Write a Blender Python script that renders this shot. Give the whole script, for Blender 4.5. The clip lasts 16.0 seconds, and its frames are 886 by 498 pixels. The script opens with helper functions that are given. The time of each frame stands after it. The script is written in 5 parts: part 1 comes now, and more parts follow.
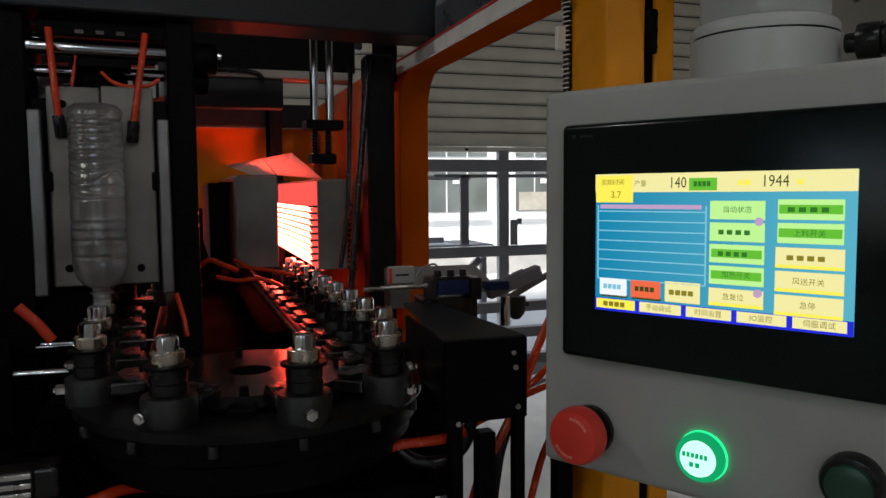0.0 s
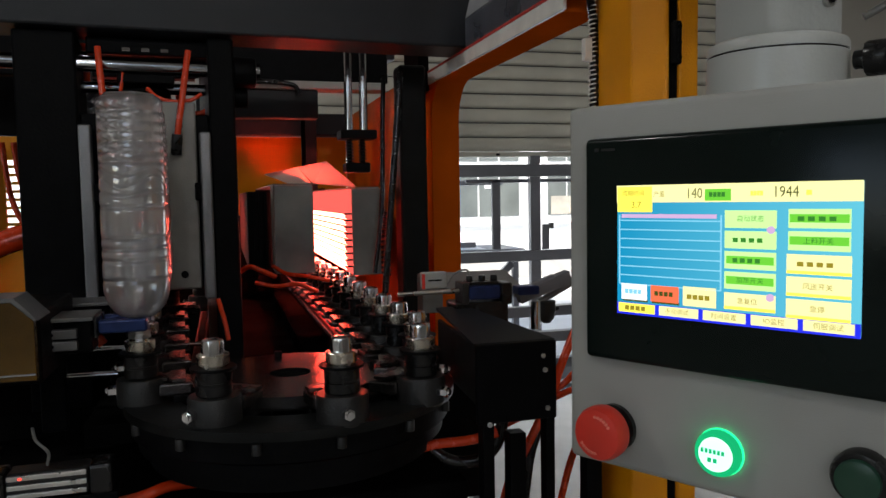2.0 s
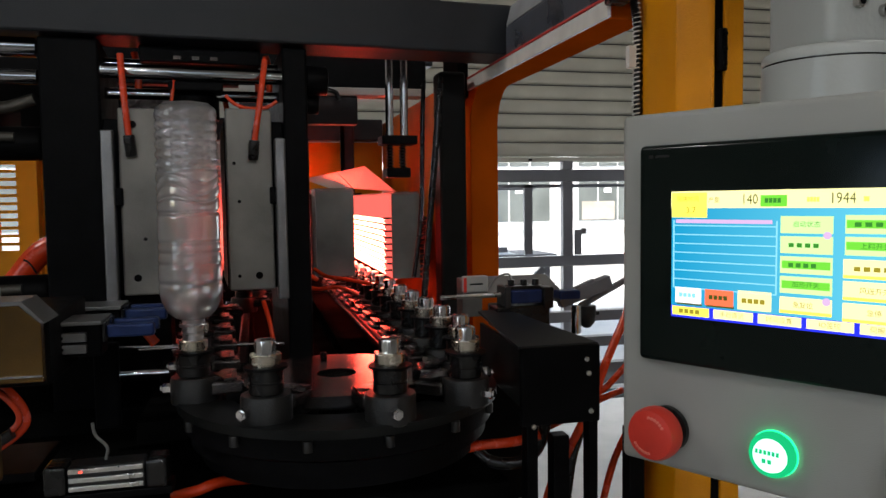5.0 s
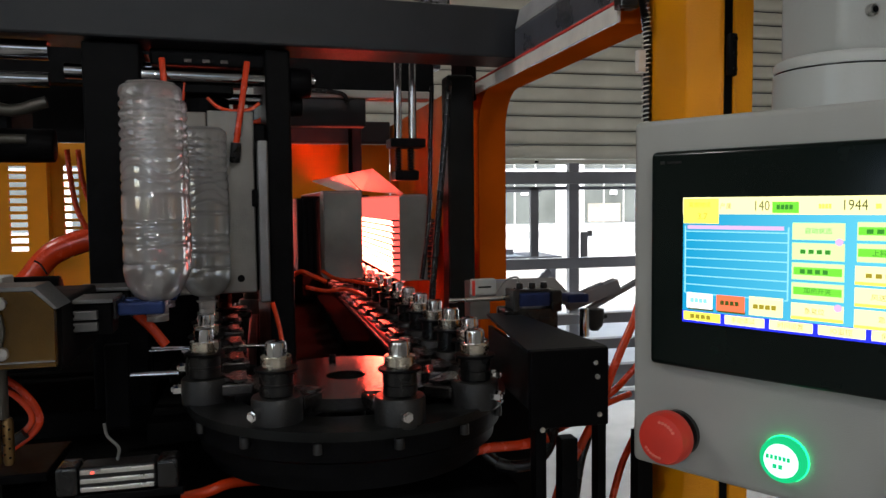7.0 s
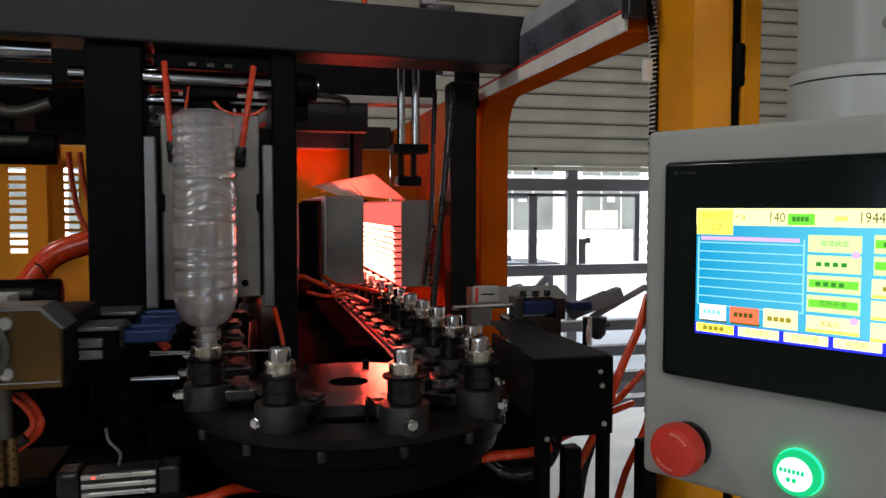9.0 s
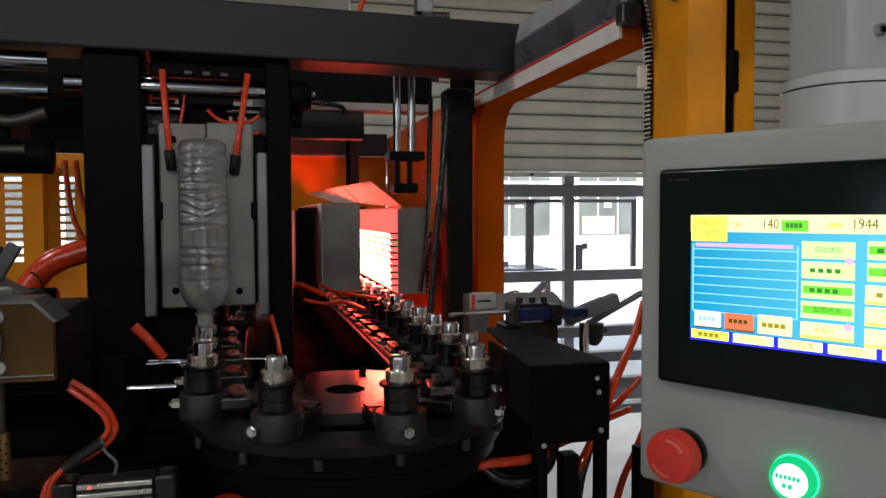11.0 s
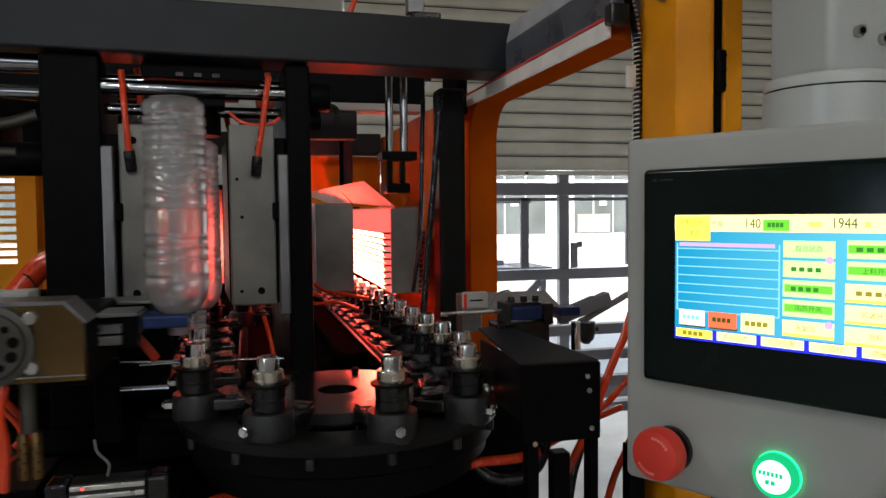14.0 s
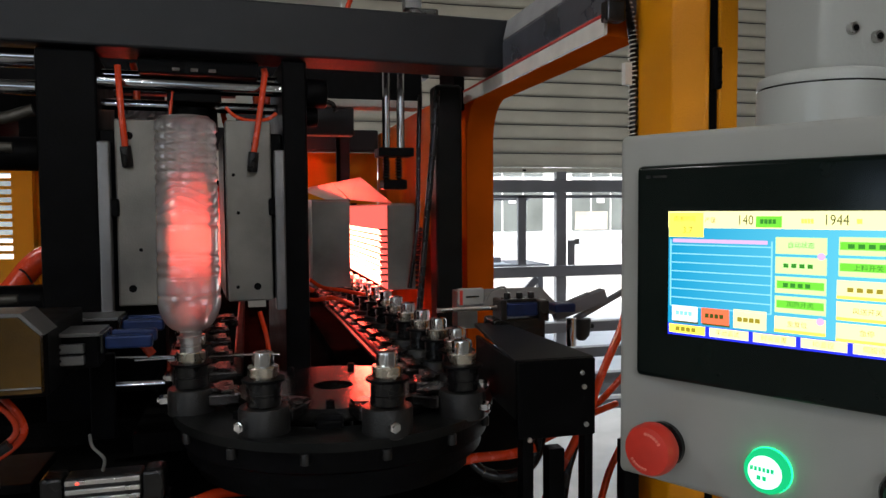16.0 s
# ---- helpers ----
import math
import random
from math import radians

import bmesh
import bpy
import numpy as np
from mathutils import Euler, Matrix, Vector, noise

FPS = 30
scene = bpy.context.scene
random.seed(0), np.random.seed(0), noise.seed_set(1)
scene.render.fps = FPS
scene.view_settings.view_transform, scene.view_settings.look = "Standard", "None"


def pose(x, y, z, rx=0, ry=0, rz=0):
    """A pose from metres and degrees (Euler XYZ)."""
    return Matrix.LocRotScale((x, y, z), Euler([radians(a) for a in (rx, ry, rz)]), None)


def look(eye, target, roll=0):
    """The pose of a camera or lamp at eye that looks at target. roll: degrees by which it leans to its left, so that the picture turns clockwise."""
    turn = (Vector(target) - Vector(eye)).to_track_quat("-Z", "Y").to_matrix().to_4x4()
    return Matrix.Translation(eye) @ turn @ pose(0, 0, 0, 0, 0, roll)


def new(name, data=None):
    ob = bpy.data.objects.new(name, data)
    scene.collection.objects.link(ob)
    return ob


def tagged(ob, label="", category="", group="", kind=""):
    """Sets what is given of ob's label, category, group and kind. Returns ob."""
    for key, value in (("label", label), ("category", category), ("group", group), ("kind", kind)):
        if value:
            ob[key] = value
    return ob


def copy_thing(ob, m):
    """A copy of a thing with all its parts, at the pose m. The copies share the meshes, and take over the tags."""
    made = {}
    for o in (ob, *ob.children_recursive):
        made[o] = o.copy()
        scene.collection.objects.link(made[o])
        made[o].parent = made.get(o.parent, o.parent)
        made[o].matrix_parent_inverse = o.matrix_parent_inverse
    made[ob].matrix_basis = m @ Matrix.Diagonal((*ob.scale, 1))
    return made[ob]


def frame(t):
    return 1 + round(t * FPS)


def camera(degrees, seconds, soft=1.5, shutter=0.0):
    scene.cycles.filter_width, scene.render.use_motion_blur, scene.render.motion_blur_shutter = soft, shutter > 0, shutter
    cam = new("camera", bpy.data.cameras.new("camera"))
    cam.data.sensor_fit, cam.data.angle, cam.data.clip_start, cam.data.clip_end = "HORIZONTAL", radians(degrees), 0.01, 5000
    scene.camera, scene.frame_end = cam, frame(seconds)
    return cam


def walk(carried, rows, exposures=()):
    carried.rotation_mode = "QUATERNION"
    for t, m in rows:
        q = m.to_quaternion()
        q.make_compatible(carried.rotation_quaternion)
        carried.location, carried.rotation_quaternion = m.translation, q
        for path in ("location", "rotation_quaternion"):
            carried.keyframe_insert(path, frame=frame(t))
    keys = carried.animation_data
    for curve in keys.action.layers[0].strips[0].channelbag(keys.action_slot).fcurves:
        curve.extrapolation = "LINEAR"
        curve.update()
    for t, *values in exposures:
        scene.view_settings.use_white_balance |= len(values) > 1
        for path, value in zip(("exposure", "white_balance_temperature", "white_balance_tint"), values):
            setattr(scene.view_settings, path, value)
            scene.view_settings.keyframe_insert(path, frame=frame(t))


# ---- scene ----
cam = camera(60.6, 16.0, shutter=0.5)
PATH = [
    (0, (0.013, -0.03, 1.352), (0.647, 1.861, 1.197), -0.5),
    (0.5, (0.012, -0.034, 1.352), (0.636, 1.86, 1.201), -0.6),
    (1, (0.01, -0.037, 1.354), (0.62, 1.862, 1.204), -0.7),
    (1.5, (0.007, -0.045, 1.355), (0.569, 1.869, 1.21), -0.9),
    (2, (0.004, -0.062, 1.357), (0.557, 1.854, 1.215), -1.0),
    (2.5, (-0.002, -0.082, 1.357), (0.552, 1.835, 1.218), -1.2),
    (3, (-0.006, -0.086, 1.357), (0.55, 1.83, 1.222), -1.1),
    (3.5, (-0.009, -0.082, 1.358), (0.546, 1.835, 1.227), -1.0),
    (4, (-0.014, -0.077, 1.357), (0.511, 1.849, 1.229), -1.0),
    (6.5, (-0.025, -0.072, 1.359), (0.438, 1.869, 1.231), -0.6),
    (7, (-0.027, -0.076, 1.36), (0.44, 1.865, 1.236), -0.6),
    (7.5, (-0.029, -0.075, 1.361), (0.438, 1.865, 1.239), -0.2),
    (8, (-0.032, -0.074, 1.36), (0.437, 1.866, 1.243), 0.0),
    (8.5, (-0.037, -0.071, 1.36), (0.437, 1.869, 1.247), 0.3),
    (9, (-0.037, -0.07, 1.362), (0.439, 1.869, 1.252), -0.0),
    (11.5, (-0.035, -0.072, 1.364), (0.449, 1.866, 1.273), -0.3),
    (12, (-0.034, -0.075, 1.365), (0.452, 1.863, 1.276), -0.3),
    (12.5, (-0.032, -0.075, 1.365), (0.454, 1.863, 1.278), -0.3),
    (13, (-0.03, -0.074, 1.365), (0.458, 1.863, 1.27), -0.4),
    (13.5, (-0.03, -0.075, 1.365), (0.46, 1.862, 1.27), -0.5),
    (14, (-0.03, -0.077, 1.365), (0.463, 1.859, 1.268), -0.6),
    (14.5, (-0.03, -0.079, 1.365), (0.465, 1.857, 1.27), -0.5),
    (15, (-0.031, -0.078, 1.365), (0.466, 1.857, 1.268), -0.4),
    (15.5, (-0.028, -0.078, 1.364), (0.469, 1.856, 1.261), -0.4),
    (16, (-0.028, -0.079, 1.364), (0.471, 1.855, 1.259), -0.4),
]
walk(cam, [(t, look(eye, target, roll)) for t, eye, target, roll in PATH],
     exposures=[(0.0, 0.2), (1.5, 0.58), (3.5, 0.78), (6.5, 1.05), (16.0, 1.05)])

# ---- light ----
world = bpy.data.worlds.new("world")
scene.world = world
world.use_nodes = True
sky = world.node_tree.nodes.new("ShaderNodeTexSky")
sky.sky_type, sky.sun_disc = "NISHITA", False
sky.sun_elevation, sky.sun_rotation = radians(52), radians(200)
world.node_tree.links.new(sky.outputs[0], world.node_tree.nodes["Background"].inputs[0])
world.node_tree.nodes["Background"].inputs[1].default_value = 0.15


def lamp(name, kind, m, energy, color, size=0.1, size_y=0.1):
    data = bpy.data.lights.new(name, kind)
    data.energy, data.color = energy, color
    if kind == "AREA":
        data.shape, data.size, data.size_y = "RECTANGLE", size, size_y
    if kind == "SUN":
        data.angle = radians(12)
    ob = new(name, data)
    ob.matrix_world = m
    return ob


lamp("sun", "SUN", look((-4, -10, 26), (4, 9, 0)), 5.0, (1, 0.96, 0.9))
# daylight at the half-open shutter
lamp("daylight", "AREA", look((2.9, 4.85, 0.9), (0.4, 0.5, 1.2)), 22, (0.93, 0.97, 1.0), 3.6, 1.5)
# added daylight at an unseen window opening in the left wall
lamp("daylight", "AREA", look((-4.85, -3.0, 2.2), (-0.4, 1.6, 1.3)), 5, (0.95, 0.98, 1.0), 2.6, 1.5)
# added daylight at an unseen high window in the front wall
lamp("daylight", "AREA", look((-0.5, -4.88, 3.0), (-0.1, 1.0, 1.3)), 1.5, (0.95, 0.98, 1.0), 1.8, 0.6)
# round high-bay lamps of the hall, unseen; x -2.4 added to brighten the louvres
for lx, ly, power in ((-1.7, -1.6, 3.5), (-0.35, -1.5, 4.2), (0.7, -1.9, 4.2), (1.6, -1.4, 6.0), (-2.4, 1.3, 24.0), (1.9, 0.9, 4.5), (2.9, 2.6, 5.0), (-1.7, -4.2, 9), (-0.2, -4.3, 10), (1.2, -4.2, 8)):
    ob = lamp("high_bay_light", "AREA", pose(lx, ly, 3.7) if ly > -4 else look((lx, ly, 3.1), (lx * 0.4, 1.2, 1.3)), power * 0.7, (1.0, 0.97, 0.92), 0.13, 0.13)
    ob.data.shape = "DISK"
# the heating lamps of both oven lanes
lamp("oven_light", "AREA", look((0.262, 1.85, 1.27), (0.0, 1.62, 1.25)), 0.3, (1, 0.03, 0.025), 0.4, 0.13)
lamp("oven_light", "AREA", look((-0.28, 2.93, 1.28), (-0.11, 1.0, 1.26)), 0.4, (1, 0.05, 0.03), 0.2, 0.25)

# ---- materials ----
def mat(name, color, rough=0.5, metal=0.0, vary=0.15, grain=40.0, bump=0.1, fine=300.0, coat=0.0, emit=0.0, wear=None, spec=0.5):
    m = bpy.data.materials.new(name)
    m.use_nodes = True
    nt = m.node_tree
    b = nt.nodes["Principled BSDF"]
    b.inputs["Roughness"].default_value, b.inputs["Metallic"].default_value = rough, metal
    b.inputs["Coat Weight"].default_value = coat
    b.inputs["Specular IOR Level"].default_value = spec
    b.inputs["Base Color"].default_value = (*color, 1)
    if emit:
        b.inputs["Emission Color"].default_value = (*color, 1)
        b.inputs["Emission Strength"].default_value = emit
        return m
    co = nt.nodes.new("ShaderNodeTexCoord")
    big = nt.nodes.new("ShaderNodeTexNoise")
    big.inputs["Scale"].default_value, big.inputs["Detail"].default_value = grain, 6
    small = nt.nodes.new("ShaderNodeTexNoise")
    small.inputs["Scale"].default_value, small.inputs["Detail"].default_value = fine, 3
    for n in (big, small):
        nt.links.new(co.outputs["Object"], n.inputs["Vector"])
    ramp = nt.nodes.new("ShaderNodeValToRGB")
    lo = [max(0, c * (1 - vary)) for c in color]
    hi = [min(1, c * (1 + vary)) for c in color]
    ramp.color_ramp.elements[0].position, ramp.color_ramp.elements[1].position = 0.32, 0.68
    ramp.color_ramp.elements[0].color, ramp.color_ramp.elements[1].color = (*lo, 1), (*hi, 1)
    nt.links.new(big.outputs["Fac"], ramp.inputs["Fac"])
    last = ramp.outputs["Color"]
    if wear:
        spots = nt.nodes.new("ShaderNodeTexNoise")
        spots.inputs["Scale"].default_value, spots.inputs["Detail"].default_value = grain * 0.6, 10
        cut = nt.nodes.new("ShaderNodeValToRGB")
        cut.color_ramp.elements[0].position, cut.color_ramp.elements[1].position = 0.6, 0.72
        nt.links.new(co.outputs["Object"], spots.inputs["Vector"])
        nt.links.new(spots.outputs["Fac"], cut.inputs["Fac"])
        mix = nt.nodes.new("ShaderNodeMixRGB")
        mix.inputs[2].default_value = (*wear, 1)
        nt.links.new(cut.outputs["Color"], mix.inputs[0])
        nt.links.new(last, mix.inputs[1])
        last = mix.outputs[0]
    nt.links.new(last, b.inputs["Base Color"])
    mr = nt.nodes.new("ShaderNodeMapRange")
    mr.inputs["To Min"].default_value, mr.inputs["To Max"].default_value = max(0.03, rough - 0.1), min(1, rough + 0.12)
    nt.links.new(big.outputs["Fac"], mr.inputs["Value"])
    nt.links.new(mr.outputs[0], b.inputs["Roughness"])
    bp = nt.nodes.new("ShaderNodeBump")
    bp.inputs["Strength"].default_value, bp.inputs["Distance"].default_value = bump, 0.002
    nt.links.new(small.outputs["Fac"], bp.inputs["Height"])
    nt.links.new(bp.outputs[0], b.inputs["Normal"])
    return m


def glow(name, color, strength):
    """A surface that gives off light; strengths are for a picture one stop brighter."""
    m = bpy.data.materials.new(name)
    m.use_nodes = True
    nt = m.node_tree
    nt.nodes.remove(nt.nodes["Principled BSDF"])
    e = nt.nodes.new("ShaderNodeEmission")
    e.inputs[0].default_value, e.inputs[1].default_value = (*color, 1), strength * 0.69
    nt.links.new(e.outputs[0], nt.nodes["Material Output"].inputs[0])
    return m


def clear_plastic(name, tint, haze, gloss):
    """A thin clear skin: it lets light through, glints at its ribs and is a little milky."""
    m = bpy.data.materials.new(name)
    m.use_nodes = True
    nt = m.node_tree
    nt.nodes.remove(nt.nodes["Principled BSDF"])
    tr = nt.nodes.new("ShaderNodeBsdfTransparent")
    tr.inputs[0].default_value = (*tint, 1)
    # uneven wall: part of the light is bent a little on its way through
    rf = nt.nodes.new("ShaderNodeBsdfRefraction")
    rf.inputs["Roughness"].default_value, rf.inputs["IOR"].default_value = 0.75, 1.05
    thru = nt.nodes.new("ShaderNodeMixShader")
    thru.inputs[0].default_value = 0.5
    nt.links.new(tr.outputs[0], thru.inputs[1])
    nt.links.new(rf.outputs[0], thru.inputs[2])
    gl = nt.nodes.new("ShaderNodeBsdfGlossy")
    gl.inputs["Roughness"].default_value = 0.03
    df = nt.nodes.new("ShaderNodeBsdfTranslucent")
    df.inputs[0].default_value = (0.85, 0.86, 0.9, 1)
    d2 = nt.nodes.new("ShaderNodeBsdfDiffuse")
    d2.inputs[0].default_value = (0.85, 0.86, 0.9, 1)
    both = nt.nodes.new("ShaderNodeMixShader")
    a = nt.nodes.new("ShaderNodeMixShader")
    a.inputs[0].default_value = haze
    b = nt.nodes.new("ShaderNodeMixShader")
    nt.links.new(df.outputs[0], both.inputs[1])
    nt.links.new(d2.outputs[0], both.inputs[2])
    nt.links.new(thru.outputs[0], a.inputs[1])
    nt.links.new(both.outputs[0], a.inputs[2])
    lw = nt.nodes.new("ShaderNodeLayerWeight")
    lw.inputs["Blend"].default_value = 0.28
    mr = nt.nodes.new("ShaderNodeMapRange")
    mr.inputs["To Min"].default_value, mr.inputs["To Max"].default_value = gloss, 0.85
    nt.links.new(lw.outputs["Fresnel"], mr.inputs["Value"])
    nt.links.new(mr.outputs[0], b.inputs[0])
    nt.links.new(a.outputs[0], b.inputs[1])
    nt.links.new(gl.outputs[0], b.inputs[2])
    nt.links.new(b.outputs[0], nt.nodes["Material Output"].inputs[0])
    return m


DARK = mat("dark_grey_paint", (0.0125, 0.0145, 0.0185), 0.42, 0, 0.25, 7, 0.15, 500, wear=(0.018, 0.019, 0.022), spec=0.25)
# pale colour stands in for the bright reflection on the beam's lip
LIPM = mat("grey_paint_with_reflection", (0.36, 0.365, 0.39), 0.22, 0.0, 0.18, 9, 0.15, 500)
# the side beam's sheen is put into the colour as lighter, blotchy grey
SHEEN = mat("grey_paint_with_sheen", (0.07, 0.075, 0.095), 0.28, 0.0, 0.5, 9, 0.15, 500, wear=(0.16, 0.16, 0.18), spec=0.6)
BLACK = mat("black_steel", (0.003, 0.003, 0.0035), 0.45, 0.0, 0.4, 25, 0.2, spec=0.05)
BEDM = mat("matte_black_bed", (0.004, 0.004, 0.004), 0.8, 0.0, 0.4, 12, 0.2, spec=0.0)
RUBBER = mat("black_plastic", (0.005, 0.005, 0.0055), 0.26, 0, 0.3, 30, 0.1, spec=0.4)
YELLOW = mat("yellow_orange_paint", (0.80, 0.295, 0.003), 0.36, 0, 0.08, 9, 0.4, 420, coat=0.05, spec=0.3)
# orange set redder and darker to carry the oven's red light
OVENLIT = mat("orange_paint", (0.50, 0.088, 0.005), 0.5, 0, 0.1, 9, 0.3, 700, spec=0.0)
DULLOR = mat("mottled_dark_orange", (0.38, 0.095, 0.006), 0.6, 0, 0.35, 6, 0.3, 500, wear=(0.20, 0.05, 0.01), spec=0.1)
# dull yellow, darkened further for the shade the carriage stands in
DULLYEL = mat("dull_shaded_yellow", (0.075, 0.037, 0.003), 0.22, 0.0, 0.3, 16, 0.2, 400, wear=(0.10, 0.065, 0.02))
SILENCER = mat("sintered_brass", (0.16, 0.095, 0.035), 0.35, 0.8, 0.25, 60, 0.3)
DULLB = mat("dull_bearing_steel", (0.075, 0.07, 0.06), 0.38, 0.6, 0.2, 30, 0.15)
CHROME = mat("chrome", (0.72, 0.72, 0.74), 0.11, 1, 0.05, 30, 0.03)
# chrome coloured darker to stand in for the dark hall it mirrors
TIEROD = mat("darkened_tie_rod_chrome", (0.34, 0.34, 0.35), 0.07, 1, 0.2, 20, 0.04)
LINKM = mat("oily_link_steel", (0.085, 0.08, 0.08), 0.24, 0.9, 0.4, 35, 0.2, 300, wear=(0.03, 0.03, 0.03))
ARMGREY = mat("glossy_grey_casting_paint", (0.41, 0.425, 0.41), 0.3, 0, 0.05, 6, 0.15, 260, coat=0.2)
STEEL = mat("machined_steel", (0.55, 0.54, 0.52), 0.28, 1, 0.15, 40, 0.12, 400)
BRASS = mat("nickel_brass", (0.62, 0.57, 0.49), 0.25, 1, 0.12, 60, 0.08)
ALU = mat("brushed_aluminium", (0.19, 0.19, 0.192), 0.34, 0.85, 0.2, 14, 0.2, 500, wear=(0.12, 0.12, 0.118))
PLATE = mat("dull_mould_plate", (0.19, 0.182, 0.165), 0.46, 0.45, 0.38, 7, 0.25, 350, wear=(0.15, 0.135, 0.12))
CASTING = mat("grey_casting", (0.013, 0.013, 0.0135), 0.42, 0.2, 0.2, 40, 0.3, 350)
RIMM = mat("dark_rim_steel", (0.007, 0.0075, 0.0075), 0.34, 0, 0.3, 20, 0.2, spec=0.14)
SHAFT = mat("dark_polished_shaft", (0.045, 0.045, 0.065), 0.16, 0.9, 0.2, 20, 0.05)
WHEELM = mat("worn_wheel_steel", (0.052, 0.05, 0.05), 0.13, 0.9, 0.3, 22, 0.12, 300, wear=(0.05, 0.047, 0.045))
BOXGREY = mat("grey_powder_coat", (0.345, 0.35, 0.33), 0.45, 0, 0.05, 14, 0.25, 1500)
WHITEP = mat("white_strip_paint", (0.78, 0.76, 0.72), 0.5, 0, 0.12, 18, 0.2, 500)
HOSE = mat("orange_air_hose", (0.64, 0.046, 0.008), 0.24, 0, 0.08, 60, 0.05, coat=0.3)
GLOSSBLACK = mat("gloss_black_bezel", (0.003, 0.007, 0.006), 0.2, 0, 0.2, 20, 0.02, spec=0.2)
BLUE = mat("blue_anodised", (0.006, 0.022, 0.10), 0.35, 0.4, 0.2, 60, 0.1)
REDP = mat("red_plastic", (0.62, 0.035, 0.02), 0.38, 0, 0.06, 60, 0.06)
DGREEN = mat("dark_green_plastic", (0.012, 0.05, 0.03), 0.3, 0, 0.1, 60, 0.06)
SHUTTER = mat("shutter_slat_paint", (0.56, 0.545, 0.475), 0.5, 0, 0.10, 4, 0.1, 100)
# dark colour for the shadow lines between the shutter slats
JOINT = mat("slat_shadow_line", (0.06, 0.055, 0.05), 0.8, 0, 0.2, 5, 0.1)
WALLM = mat("hall_plaster", (0.45, 0.44, 0.41), 0.85, 0, 0.12, 1.5, 0.3, 60)
CONCRETE = mat("pale_concrete", (0.42, 0.41, 0.39), 0.6, 0, 0.18, 2.5, 0.3, 60, wear=(0.33, 0.32, 0.30))
# yard concrete, lightened in colour for the sun on it
YARD = mat("sunlit_pale_concrete", (0.62, 0.62, 0.60), 0.7, 0, 0.10, 1.5, 0.3, 40)
CURTAIN = mat("pale_window_blind", (0.40, 0.37, 0.31), 0.8, 0, 0.15, 6, 0.2, 60)
FACADE = mat("pale_facade", (0.82, 0.83, 0.83), 0.8, 0, 0.08, 1.2, 0.2, 40)
FOIL = mat("crumpled_foil", (0.75, 0.75, 0.76), 0.32, 0.6, 0.1, 30, 0.1)
FRAMEGREY = mat("grey_steel_frame", (0.17, 0.175, 0.20), 0.45, 0, 0.15, 5, 0.1, 200)
PANE = mat("window_glass", (0.13, 0.145, 0.14), 0.12, 0, 0.3, 1.3, 0.02)
GREYHOSE = mat("grey_cable", (0.14, 0.14, 0.135), 0.5, 0, 0.1, 60, 0.1)
BOTTLE = clear_plastic("clear_bottle_skin", (0.985, 0.985, 0.99), 0.055, 0.21)
TUBEGLOW = glow("white_hot_tube", (1.0, 0.075, 0.045), 45)
# emission standing in for tube light on the reflector; also colours the tube ends
REDGLOW = glow("red_reflector_and_tube_end_glow", (1.0, 0.10, 0.08), 1.4)
# the red that the tubes throw on the oven walls, put in as emission
WALLGLOW = glow("red_wall_glow", (1.0, 0.13, 0.09), 1.7)


# ---- building helpers ----
def part(name, bm, material, parent=None, label="", smooth=False):
    me = bpy.data.meshes.new(name)
    bm.to_mesh(me)
    bm.free()
    if smooth:
        for p in me.polygons:
            p.use_smooth = True
        me.set_sharp_from_angle(angle=radians(40 if smooth is True else smooth))
    me.materials.append(material)
    ob = new(name, me)
    if parent:
        ob.parent = parent
    return tagged(ob, label)


def thing(name, label, category, m=None, group="", kind=""):
    ob = new(name)
    ob.empty_display_size = 0.02
    if m is not None:
        ob.matrix_basis = m
    return tagged(ob, label, category, group, kind)


def box(x0, x1, y0, y1, z0, z1, bevel=0.0, bm=None, seg=2):
    own = bmesh.new()
    bmesh.ops.create_cube(own, size=1)
    for v in own.verts:
        v.co = Vector((x0 + (v.co.x + 0.5) * (x1 - x0), y0 + (v.co.y + 0.5) * (y1 - y0), z0 + (v.co.z + 0.5) * (z1 - z0)))
    if bevel:
        bmesh.ops.bevel(own, geom=own.edges[:], offset=bevel, segments=seg, profile=0.5, affect="EDGES")
    return joined(bm, own)


def joined(bm, own):
    if bm is None:
        return own
    me = bpy.data.meshes.new("t")
    own.to_mesh(me)
    own.free()
    bm.from_mesh(me)
    bpy.data.meshes.remove(me)
    return bm


def rod(p0, p1, r, bm=None, seg=20, r2=None, bevel=0.0):
    own = bmesh.new()
    p0, p1 = Vector(p0), Vector(p1)
    d = p1 - p0
    bmesh.ops.create_cone(own, cap_ends=True, segments=seg, radius1=r, radius2=r if r2 is None else r2, depth=d.length)
    if bevel:
        rims = [e for e in own.edges if abs(e.verts[0].co.z - e.verts[1].co.z) < 1e-6]
        bmesh.ops.bevel(own, geom=rims, offset=bevel, segments=2, profile=0.5, affect="EDGES")
    turn = d.to_track_quat("Z", "Y").to_matrix().to_4x4()
    own.transform(Matrix.Translation((p0 + p1) / 2) @ turn)
    return joined(bm, own)


